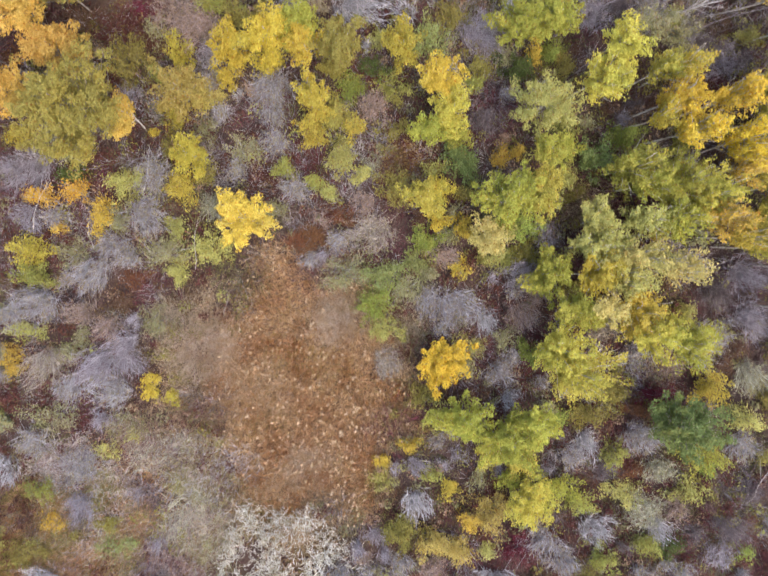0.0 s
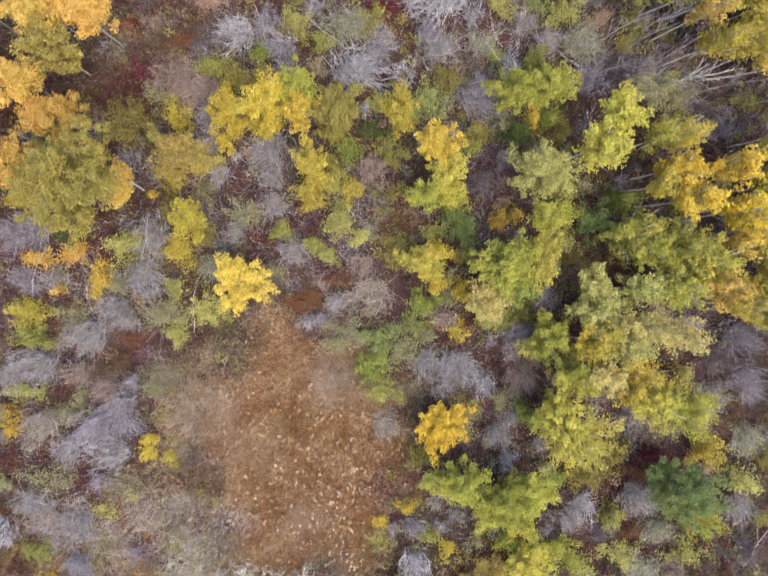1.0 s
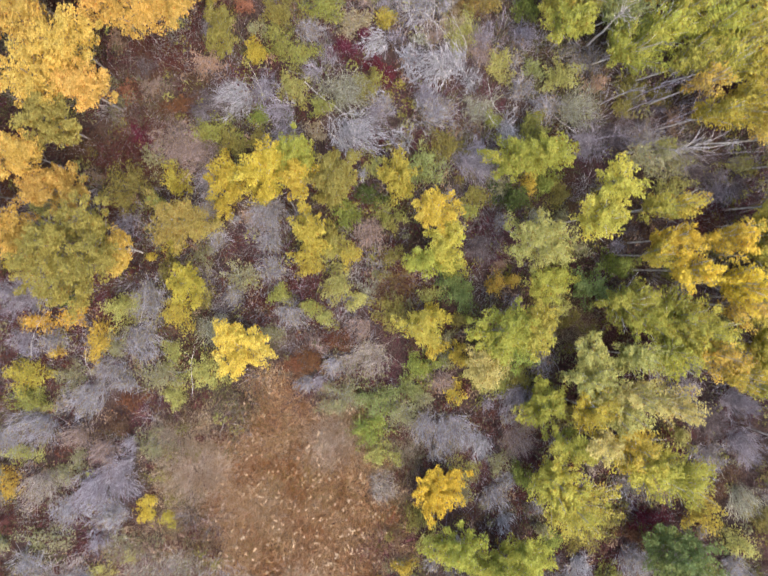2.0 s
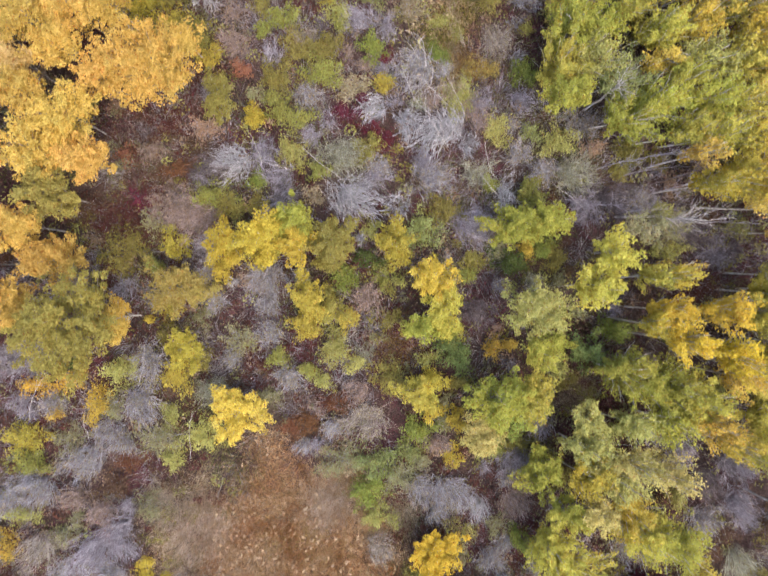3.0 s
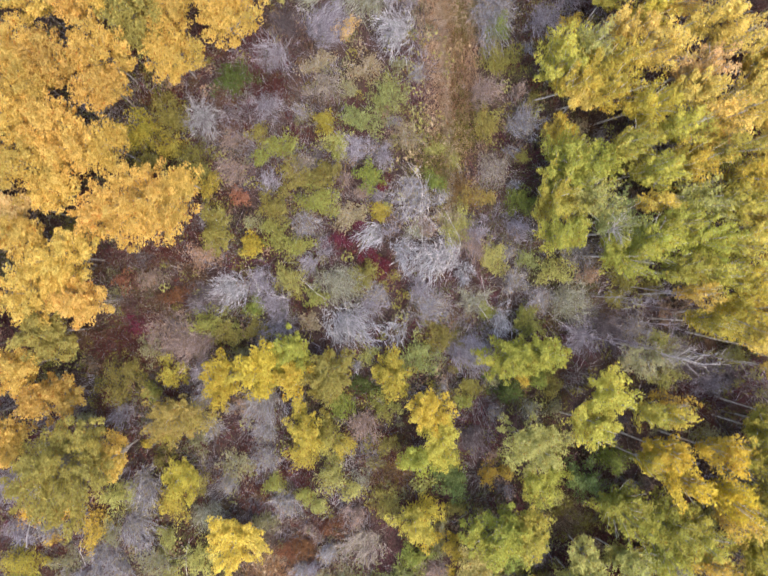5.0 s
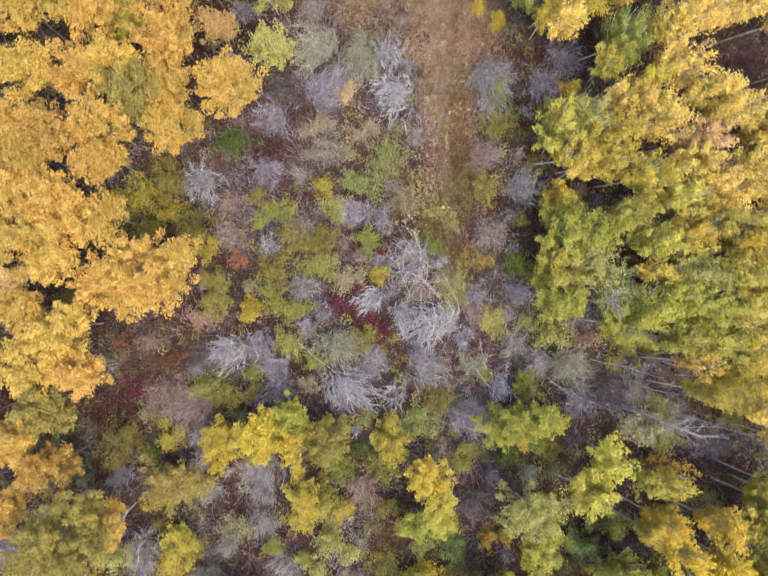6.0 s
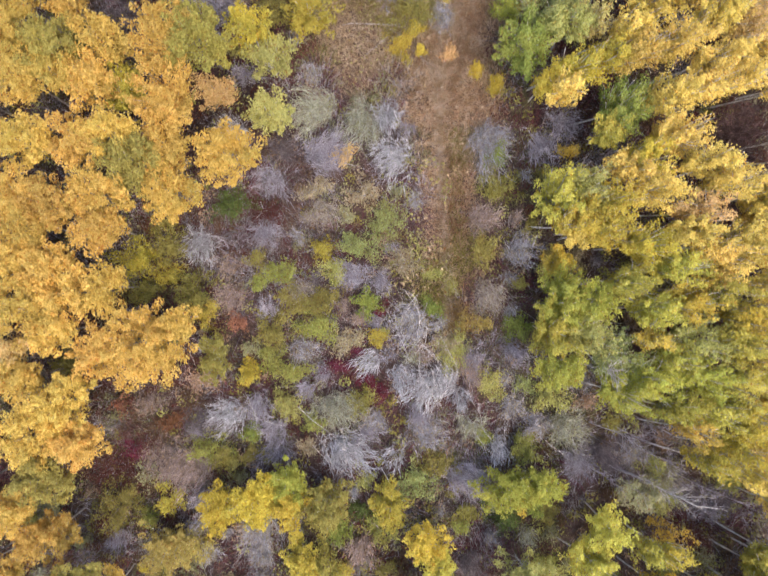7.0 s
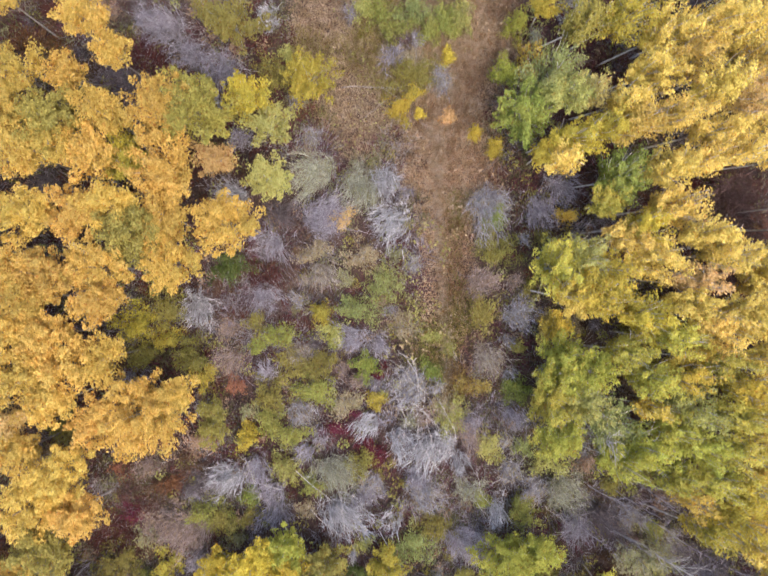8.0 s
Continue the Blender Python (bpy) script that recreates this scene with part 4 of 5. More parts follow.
bare_shrub(-4.78, 3.17, 0.9, 0.47, 0.38, "grey")
bare_shrub(-2.91, 2.48, 1, 0.66, 0.57, "grey")
bare_shrub(-0.38, 5.14, 1, 0.72, 0.60, "pinktan")
bare_shrub(-2.06, 1.63, 0.7, 0.48, 0.35, "pinktan")
bare_shrub(-1.50, 0.80, 0.8, 0.51, 0.41, "grey")
bare_shrub(-0.67, 2.10, 0.8, 0.54, 0.48, "pinktan")
bare_shrub(-0.35, 1.15, 0.9, 0.89, 0.63, "taupe")
bare_shrub(-7.54, 3.01, 1.3, 0.75, 0.88, "grey")
bare_shrub(-11.28, 3.23, 1.4, 0.81, 0.86, "lav")
bare_shrub(-12.02, 3.01, 1.3, 0.53, 0.78, "lav")
bare_shrub(-11.54, 1.61, 1.2, 0.63, 0.53, "lav")
bare_shrub(-10.70, 1.61, 1.1, 0.54, 0.47, "grey")
bare_shrub(-7.84, 1.61, 1.2, 0.85, 0.79, "grey")
bare_shrub(-8.85, 0.70, 1, 0.73, 0.51, "grey")
bare_shrub(-8.38, 0.23, 1, 0.57, 0.44, "grey")
bare_shrub(-9.63, -0.20, 1.1, 0.92, 0.66, "grey")
bare_shrub(-11.23, -1.23, 1.1, 1.11, 0.63, "grey")
bare_shrub(-12.14, -1.55, 1, 0.57, 0.64, "grey")
bare_shrub(-9.95, -1.55, 0.9, 0.67, 0.57, "pinktan")
bare_shrub(-9.08, -2.00, 0.9, 0.64, 0.57, "pinktan")
bare_shrub(-8.58, -2.51, 1, 0.73, 0.64, "lav")
bare_shrub(-11.18, -3.24, 0.9, 0.99, 0.67, "taupe")
bare_shrub(-9.33, -3.21, 1.2, 0.92, 0.82, "lav")
bare_shrub(-8.93, -4.19, 1, 0.83, 0.57, "grey")
bare_shrub(-8.43, -3.07, 1, 0.54, 0.70, "lav")
bare_shrub(-10.34, -4.05, 0.8, 0.74, 0.55, "grey")
bare_shrub(-11.66, -5.83, 0.8, 0.90, 0.64, "grey")
bare_shrub(-10.09, -6.59, 0.7, 0.97, 0.58, "grey")
bare_shrub(-10.05, -7.93, 0.9, 0.68, 0.68, "lav")
bare_shrub(0.02, -3.19, 0.8, 0.48, 0.70, "taupe")
bare_shrub(3.06, 7.49, 1.1, 0.87, 0.78, "lav")
bare_shrub(3.26, 4.74, 1.1, 0.75, 0.72, "dark")
bare_shrub(1.93, 0.36, 0.8, 0.64, 0.35, "pinktan")
bare_shrub(4.70, -0.28, 1, 0.79, 0.57, "lav")
bare_shrub(10.39, 7.12, 0.9, 0.80, 0.50, "dark")
bare_shrub(11.80, 6.75, 0.9, 0.60, 0.50, "dark")
bare_shrub(11.70, -0.28, 1.4, 0.82, 0.78, "lav")
bare_shrub(11.96, -1.69, 1.4, 0.69, 0.82, "lav")
bare_shrub(10.83, -0.91, 1.2, 0.69, 0.79, "dark")
bare_shrub(4.95, -0.95, 0.8, 0.55, 0.5, "pinktan")
bare_shrub(4.2, -3.0, 0.7, 0.5, 0.42, "grey")
bare_shrub(2.23, -1.23, 1.1, 0.98, 0.70, "grey")
bare_shrub(1.40, -1.07, 1, 0.48, 0.57, "grey")
bare_shrub(3.28, -1.74, 1, 0.54, 0.67, "white")
bare_shrub(4.54, -1.56, 0.8, 0.77, 0.58, "pinktan")
bare_shrub(4.10, -4.31, 0.9, 0.51, 0.48, "white")
bare_shrub(3.76, -3.50, 1, 0.64, 0.54, "grey")
bare_shrub(6.66, -5.80, 1, 0.64, 0.61, "white")
bare_shrub(6.04, -6.30, 0.9, 0.64, 0.55, "grey")
bare_shrub(8.43, -5.62, 1.1, 0.83, 0.61, "grey")
bare_shrub(11.75, -5.88, 1.2, 0.67, 0.54, "grey")
bare_shrub(11.99, -3.61, 1.2, 0.63, 0.57, "sage")
bare_shrub(9.11, -6.72, 1, 0.83, 0.48, "sage")
bare_shrub(8.78, -8.19, 1, 0.90, 0.71, "sage")
bare_shrub(9.69, -8.10, 0.9, 0.55, 0.52, "pinktan")
bare_shrub(9.14, -8.72, 1, 0.58, 0.48, "white")
bare_shrub(5.27, -9.14, 1.0, 0.75, 0.65, "grey")
bare_shrub(7.03, -8.65, 1.1, 0.74, 0.67, "white")
bare_shrub(11.45, -8.67, 1.0, 0.85, 0.60, "dark")
bare_shrub(11.18, -9.59, 1.0, 0.70, 0.50, "lav")
bare_shrub(12.14, -7.30, 1.0, 0.57, 0.73, "dark")
bare_shrub(1.06, -7.88, 0.9, 0.74, 0.61, "white")
bare_shrub(1.07, -6.59, 0.7, 0.49, 0.45, "lav")
bare_shrub(6.00, -9.81, 0.9, 0.65, 0.55, "grey")
bare_shrub(0.59, -9.90, 0.7, 0.59, 0.46, "grey")
bare_shrub(10.29, -8.94, 0.8, 0.65, 0.55, "dark")
bare_shrub(-8.23, -7.63, 0.4, 0.33, 0.23, "lav")
bare_shrub(-7.58, -9.26, 0.5, 0.42, 0.42, "lav")
bare_shrub(-10.23, -8.41, 0.6, 0.49, 0.55, "dark")
bare_shrub(-8.10, 22.52, 1, 0.95, 0.69, "dark")
bare_shrub(-6.65, 24.12, 1.6, 0.93, 0.77, "lav")
bare_shrub(-5.89, 23.27, 1.5, 0.81, 0.68, "lav")
bare_shrub(-4.80, 22.82, 1.5, 1.03, 0.62, "lav")
bare_shrub(-7.49, 24.42, 1.3, 0.62, 0.53, "lav")
bare_shrub(-4.26, 20.58, 1.4, 0.56, 0.47, "lav")
bare_shrub(-1.92, 19.50, 1.2, 0.91, 0.91, "sage")
bare_shrub(-0.42, 19.12, 1.2, 0.88, 0.94, "sage")
bare_shrub(0.36, 19.36, 1.2, 0.69, 0.72, "white")
bare_shrub(-1.67, 18.08, 1.3, 1.07, 0.91, "lav")
bare_shrub(0.61, 17.92, 1.2, 0.72, 0.91, "white")
bare_shrub(-3.02, 18.21, 1.1, 0.73, 0.69, "dark")
bare_shrub(-3.32, 17.25, 1.2, 0.63, 0.72, "lav")
bare_shrub(-1.67, 16.20, 0.9, 0.76, 0.57, "taupe")
bare_shrub(11.55, 18.75, 2.4, 0.97, 0.88, "wine")
bare_shrub(3.75, 18.45, 1.2, 0.79, 0.98, "grey")
bare_shrub(6.11, 19.11, 1.2, 0.79, 0.66, "lav")
bare_shrub(5.35, 18.40, 1.1, 0.66, 0.70, "lav")
bare_shrub(-5.70, 15.07, 1.4, 0.78, 0.72, "white")
bare_shrub(-3.55, 15.47, 1.1, 0.69, 0.54, "lav")
bare_shrub(-4.59, 13.39, 0.9, 0.64, 0.67, "pinktan")
bare_shrub(-3.48, 12.97, 0.9, 0.57, 0.48, "lav")
bare_shrub(-2.44, 13.64, 0.8, 0.57, 0.45, "taupe")
bare_shrub(-0.59, 14.12, 1.1, 0.79, 0.63, "lav")
bare_shrub(-2.32, 11.71, 0.9, 0.57, 0.48, "grey")
bare_shrub(-0.09, 11.32, 1, 0.64, 0.51, "white")
bare_shrub(0.51, 11.46, 0.8, 0.35, 0.32, "lav")
bare_shrub(-4.66, 9.56, 1.1, 0.86, 0.70, "white")
bare_shrub(-3.72, 9.88, 1.1, 0.51, 0.70, "lav")
bare_shrub(-3.25, 9.16, 1, 0.70, 0.48, "lav")
bare_shrub(-5.68, 9.40, 0.9, 0.80, 0.64, "dark")
bare_shrub(-1.18, 9.71, 1.1, 1.05, 0.70, "sage")
bare_shrub(-0.85, 8.36, 1.3, 1.04, 0.79, "white")
bare_shrub(-6.74, 8.16, 1.1, 0.89, 0.82, "pinktan")
bare_shrub(4.75, 14.99, 1.1, 0.63, 0.76, "grey")
bare_shrub(4.65, 11.65, 1, 0.51, 0.48, "lav")
bare_shrub(4.54, 9.86, 1, 0.51, 0.48, "grey")
bare_shrub(3.06, 11.16, 1, 0.54, 0.67, "pinktan")
bare_shrub(1.75, 10.53, 1.3, 0.66, 0.82, "white")
bare_shrub(2.45, 10.67, 1.2, 0.47, 0.63, "white")
bare_shrub(1.48, 9.63, 1, 0.54, 0.48, "lav")
bare_shrub(0.91, 10.76, 1.1, 0.51, 0.67, "white")
bare_shrub(1.31, 11.40, 0.8, 0.35, 0.29, "sage")
bare_shrub(1.65, 9.04, 1, 0.83, 0.64, "grey")
bare_shrub(3.17, 9.19, 0.9, 0.70, 0.51, "sage")
bare_shrub(4.19, 8.60, 1.1, 0.35, 0.73, "white")
bare_shrub(6.27, 9.12, 1.2, 0.86, 0.73, "sage")
bare_shrub(5.42, 9.28, 1.1, 0.57, 0.60, "grey")
bare_shrub(6.70, 8.06, 1.3, 0.73, 0.79, "lav")
bare_shrub(8.63, 8.3, 1.0, 0.7, 0.6, "grey")
bare_shrub(9.91, 7.58, 1.0, 0.6, 0.6, "lav")
shrub(9.55, 6.69, 1.2, 0.5, 0.42, "sagelime")
shrub(11.73, 7.4, 1.3, 0.5, 0.42, "sagelime")
shrub(9.25, 7.95, 1.2, 0.45, 0.4, "sagelime")
bare_shrub(7.55, 8.32, 1, 0.80, 0.80, "dark")
bare_shrub(11.1, 6.6, 1.0, 0.7, 0.6, "lav")
bare_shrub(-0.80, 24.77, 0.7, 0.48, 0.38, "lav")
bare_shrub(0.56, 23.36, 0.7, 0.54, 0.54, "lav")
bare_shrub(1.30, 23.93, 0.6, 0.57, 0.29, "lav")
bare_shrub(0.91, 23.92, 0.6, 0.48, 0.26, "wine")
bare_shrub(2.24, 22.59, 0.8, 0.54, 0.57, "grey")
bare_shrub(1.27, 12.60, 0.9, 0.70, 0.92, "grey")
bare_shrub(2.13, 12.53, 0.8, 0.42, 0.35, "grey")
bare_shrub(-0.39, 12.77, 0.8, 0.42, 0.29, "pinktan")
bare_shrub(0.64, 15.04, 0.7, 0.32, 0.22, "lav")
bare_shrub(0.20, 13.99, 0.9, 0.51, 0.54, "lav")
bare_shrub(-1.64, 10.93, 0.8, 0.32, 0.42, "lav")
bare_shrub(-1.91, 13.96, 0.7, 0.35, 0.42, "dark")
bare_shrub(1.55, 11.60, 0.8, 0.58, 0.42, "pinktan")
bare_shrub(3.38, 11.32, 1, 0.48, 0.73, "lav")
bare_shrub(2.91, 10.12, 1, 0.38, 0.54, "white")
bare_shrub(0.05, 9.44, 0.9, 0.61, 0.41, "grey")
bare_shrub(-0.18, 9.04, 0.9, 0.54, 0.48, "lav")
bare_shrub(-7.29, 9.90, 0.8, 0.57, 0.45, "pinktan")
bare_shrub(-7.92, 9.02, 0.7, 0.51, 0.45, "wine")
bare_shrub(-6.48, 8.39, 0.7, 0.48, 0.42, "dark")
bare_shrub(-5.77, 8.98, 0.8, 0.45, 0.42, "lav")
shrub(-12.20, 6.65, 0.8, 0.32, 0.47, "rust")
shrub(-11.75, 4.24, 1.3, 0.50, 0.41, "mustard")
shrub(-8.21, 6.58, 1.9, 0.64, 0.88, "olive")
shrub(-8.03, 7.58, 0.7, 0.87, 0.71, "darkred")
shrub(-8.80, 5.92, 0.7, 0.44, 0.63, "darkred")
shrub(-9.78, 7.95, 0.9, 1.10, 0.63, "brown")
shrub(-6.57, 6.85, 1.7, 0.41, 0.55, "mustard")
shrub(-7.23, 7.51, 1, 0.50, 0.47, "sage")
shrub(-3.65, 6.57, 1.8, 0.69, 0.55, "yellow")
shrub(-1.61, 6.28, 1.5, 0.46, 0.40, "olivegold")
shrub(-5.05, 6.04, 1.4, 0.37, 0.46, "yellow")
shrub(-4.76, 8.10, 0.9, 0.63, 0.39, "olive")
shrub(-7.29, 6.11, 1.2, 0.34, 0.34, "lime")
shrub(-5.80, 5.39, 1.8, 0.64, 0.64, "ochre")
shrub(-6.83, 4.83, 1.3, 0.44, 0.50, "mustard")
shrub(-7.55, 4.35, 0.5, 0.13, 0.13, "yellow")
shrub(-6.47, 2.59, 1.6, 0.51, 0.71, "mustard")
shrub(-5.87, 3.15, 1.1, 0.35, 0.41, "olive")
shrub(-4.14, 5.69, 0.8, 0.44, 0.38, "pinktan")
shrub(-2.24, 4.18, 1.8, 0.52, 0.58, "mustard")
shrub(-1.45, 4.80, 1.7, 0.62, 0.62, "olivegold")
shrub(-0.96, 4.42, 1.4, 0.37, 0.37, "mustard")
shrub(-1.31, 3.49, 1.4, 0.50, 0.68, "sagelime")
shrub(-0.77, 2.94, 1.1, 0.31, 0.38, "sagelime")
shrub(-4.61, 3.72, 1.1, 0.66, 0.56, "sage")
shrub(-3.29, 3.20, 0.9, 0.38, 0.38, "lime")
shrub(-3.90, 3.04, 0.5, 0.35, 0.32, "darkred")
shrub(-0.97, 5.70, 1.1, 0.53, 0.53, "green")
shrub(-0.35, 6.42, 0.8, 0.47, 0.41, "dkgreen")
shrub(-2.23, 1.00, 0.5, 0.61, 0.48, "rust")
shrub(-1.31, 1.64, 0.5, 0.74, 0.42, "rust")
shrub(-2.76, 0.81, 0.5, 0.42, 0.51, "rust")
shrub(-1.78, 2.39, 0.8, 0.38, 0.32, "sagelime")
shrub(-2.28, 2.70, 0.8, 0.32, 0.32, "lime")
shrub(-3.66, 1.77, 1, 0.44, 0.51, "sage")
shrub(-11.10, 2.18, 1.5, 0.65, 0.40, "orange")
shrub(-9.88, 2.40, 1.5, 0.59, 0.34, "orange")
shrub(-9.19, 1.68, 1.4, 0.41, 0.81, "orangeyel")
shrub(-10.69, 1.21, 0.8, 0.25, 0.19, "orangeyel")
shrub(-8.37, 2.67, 1.2, 0.75, 0.60, "sagelime")
shrub(-10.29, 3.02, 0.8, 0.63, 0.32, "dkgreen")
shrub(-11.48, 0.53, 1.6, 0.78, 0.59, "mustard")
shrub(-11.48, -0.31, 1.2, 0.69, 0.54, "lime")
shrub(-8.72, 1.43, 1, 0.63, 0.54, "sage")
shrub(-6.94, 1.22, 1, 0.41, 0.47, "sagelime")
shrub(-7.09, 0.43, 1.1, 0.92, 0.60, "sage")
shrub(-6.71, -0.20, 0.9, 0.48, 0.44, "sagelime")
shrub(-10.19, 0.43, 1, 0.70, 0.54, "sage")
shrub(-8.24, -0.36, 0.5, 0.55, 0.42, "rust")
shrub(-11.71, -2.12, 0.8, 0.70, 0.35, "sagelime")
shrub(-8.79, -1.12, 0.5, 0.52, 0.42, "brown")
shrub(-7.50, -1.79, 1, 0.57, 0.70, "sage")
shrub(-10.31, -2.81, 0.8, 0.80, 0.45, "sage")
shrub(-12.17, -3.22, 1, 0.32, 0.70, "orangeyel")
shrub(-12.43, -4.24, 0.6, 0.39, 0.48, "darkred")
shrub(-7.71, -3.90, 0.7, 0.42, 0.40, "yellow")
shrub(-7.05, -4.42, 0.4, 0.18, 0.21, "mustard")
shrub(-11.10, -4.95, 0.7, 0.90, 0.48, "sage")
shrub(-8.33, -5.62, 0.4, 0.23, 0.20, "sagelime")
shrub(-11.39, -7.41, 0.8, 0.48, 0.42, "lime")
shrub(-10.96, -8.54, 0.6, 0.46, 0.42, "orange")
shrub(-12.04, -8.30, 0.5, 0.75, 0.59, "brown")
shrub(-11.87, -9.56, 0.6, 0.91, 0.55, "olive")
shrub(-1.30, -0.28, 0.9, 0.73, 0.70, "sage")
shrub(0.02, -0.28, 1, 0.92, 0.60, "sagegreen")
shrub(-0.19, -1.20, 1, 0.67, 0.51, "green")
shrub(0.13, -2.00, 0.9, 0.57, 0.51, "sagelime")
shrub(0.70, -0.79, 0.9, 0.70, 0.67, "sage")
shrub(-0.07, -6.54, 0.5, 0.24, 0.23, "yellow")
shrub(-0.03, -7.25, 0.5, 0.36, 0.39, "sagelime")
shrub(0.87, -5.91, 0.6, 0.29, 0.32, "yellow")
shrub(2.33, 4.13, 1.6, 0.43, 0.46, "lime")
shrub(2.68, 3.25, 1.2, 0.47, 0.66, "bluegreen")
shrub(2.22, 3.58, 1, 0.41, 0.44, "bluegreen")
shrub(4.78, 6.85, 1.7, 0.26, 0.43, "orangeyel")
shrub(4.29, 6.32, 1.3, 0.65, 0.43, "dkgreen")
shrub(5.32, 6.81, 1.4, 0.53, 0.49, "green")
shrub(5.73, 6.39, 1.2, 0.40, 0.47, "olive")
shrub(3.08, 6.32, 0.9, 0.47, 0.38, "olive")
shrub(2.21, 8.03, 0.9, 0.66, 0.53, "olive")
shrub(5.83, 3.71, 1.9, 0.46, 0.37, "lime")
shrub(3.75, 3.52, 1.4, 0.31, 0.28, "orangeyel")
shrub(4.29, 3.64, 1.4, 0.23, 0.22, "orangeyel")
shrub(1.78, 2.49, 1.9, 0.71, 0.37, "yellow")
shrub(1.82, 1.45, 1.2, 0.35, 0.35, "yellow")
shrub(1.28, 0.83, 1.1, 0.54, 0.60, "green")
shrub(1.05, 0.12, 0.9, 0.44, 0.48, "sagegreen")
shrub(2.50, -0.12, 0.6, 0.38, 0.29, "yellow")
shrub(4.24, 1.29, 2.2, 0.73, 0.61, "green")
shrub(2.60, 1.15, 1.7, 0.34, 0.34, "yellow")
shrub(4.65, 0.45, 0.8, 0.5, 0.42, "olive")
shrub(3.52, 0.19, 1.5, 0.41, 0.47, "sagelime")
shrub(6.83, 3.38, 1.9, 0.70, 0.67, "bluegreen")
shrub(7.62, 4.14, 1.9, 0.55, 0.49, "green")
shrub(9.38, 6.06, 3.2, 0.38, 0.32, "orangeyel")
shrub(9.43, 7.48, 1.8, 0.70, 0.55, "sage")
shrub(8.65, 0.96, 2.8, 0.27, 0.21, "orangeyel")
shrub(3.97, -2.36, 0.8, 0.42, 0.38, "sage")
shrub(4.68, -2.84, 1.2, 0.47, 0.41, "green")
shrub(3.55, -6.11, 1.9, 0.56, 0.40, "limeyel")
shrub(4.33, -6.32, 1.9, 0.69, 0.47, "limeyel")
shrub(6.76, -4.91, 1.2, 0.67, 0.48, "olive")
shrub(9.00, -4.32, 0.8, 0.87, 0.55, "red")
shrub(8.34, -4.72, 0.6, 0.58, 0.42, "rust")
shrub(10.52, -3.92, 1.9, 0.65, 0.56, "mustard")
shrub(9.18, -4.73, 1.7, 0.62, 0.52, "green")
shrub(10.31, -6.05, 2.2, 0.77, 0.62, "lime")
shrub(11.74, -4.99, 1.5, 0.63, 0.35, "sagelime")
shrub(11.18, -3.25, 0.7, 0.64, 0.42, "brown")
shrub(7.63, -6.18, 1.1, 0.48, 0.41, "lime")
shrub(10.23, -7.50, 1, 0.77, 0.38, "sagelime")
shrub(5.76, -7.33, 1.6, 0.66, 0.47, "lime")
shrub(6.52, -7.79, 1.4, 0.60, 0.38, "lime")
shrub(4.28, -6.98, 1.5, 0.57, 0.35, "lime")
shrub(7.93, -7.55, 1.1, 0.64, 0.51, "sagelime")
shrub(9.54, -9.34, 0.7, 0.65, 0.45, "dkgreen")
shrub(4.53, -9.43, 0.6, 0.68, 0.68, "red")
shrub(3.45, -8.10, 1.2, 0.86, 0.73, "ochre")
shrub(2.80, -8.47, 1, 0.42, 0.39, "orangeyel")
shrub(1.56, -9.07, 1.3, 0.67, 0.54, "ochre")
shrub(2.37, -9.45, 1.1, 0.61, 0.45, "ochre")
shrub(0.55, -8.86, 0.9, 0.71, 0.64, "olive")
shrub(2.20, -7.43, 0.7, 0.32, 0.32, "mustard")
shrub(1.59, -6.95, 0.5, 0.29, 0.26, "lime")
shrub(7.30, -9.75, 1.2, 0.58, 0.42, "lime")
shrub(8.76, -9.26, 1.1, 0.51, 0.58, "lime")
shrub(8.23, -6.70, 0.5, 0.59, 0.39, "rust")
shrub(-12.52, -9.79, 0.4, 0.49, 0.39, "olive")
shrub(-8.91, -9.45, 0.4, 0.75, 0.43, "sagegreen")
shrub(-9.28, -8.68, 0.5, 0.42, 0.33, "olive")
shrub(-9.27, -6.18, 0.4, 0.42, 0.23, "sagelime")
shrub(-10.92, 23.63, 1, 1.10, 0.60, "rust")
shrub(-9.48, 21.69, 1.6, 0.46, 0.53, "dkgreen")
shrub(-7.28, 23.25, 0.8, 0.73, 0.70, "darkred")
shrub(-5.25, 24.51, 1.6, 0.56, 0.43, "olive")
shrub(-5.70, 21.96, 3.2, 0.59, 0.38, "gold")
shrub(-3.17, 22.57, 1.4, 0.62, 0.75, "olive")
shrub(-1.05, 18.11, 0.9, 0.41, 0.41, "peach")
shrub(-4.64, 16.41, 0.7, 0.80, 0.57, "dkgreen")
shrub(-3.60, 16.19, 0.7, 0.64, 0.64, "darkred")
shrub(-1.92, 16.96, 0.8, 0.73, 0.45, "tan")
shrub(-0.33, 16.85, 0.7, 0.73, 0.57, "tan")
shrub(1.36, 22.74, 0.8, 0.89, 0.73, "olive")
shrub(0.87, 21.72, 0.7, 0.45, 0.45, "yellow")
shrub(1.31, 22.20, 0.6, 0.24, 0.22, "yellow")
shrub(2.44, 21.34, 0.4, 0.24, 0.24, "peach")
shrub(3.41, 20.88, 0.4, 0.21, 0.23, "yellow")
shrub(4.00, 20.43, 0.5, 0.24, 0.29, "yellow")
shrub(4.61, 24.28, 1.6, 0.43, 0.46, "lime")
shrub(4.13, 22.73, 1.6, 0.47, 0.47, "lime")
shrub(4.91, 22.98, 2.6, 0.33, 0.45, "orangeyel")
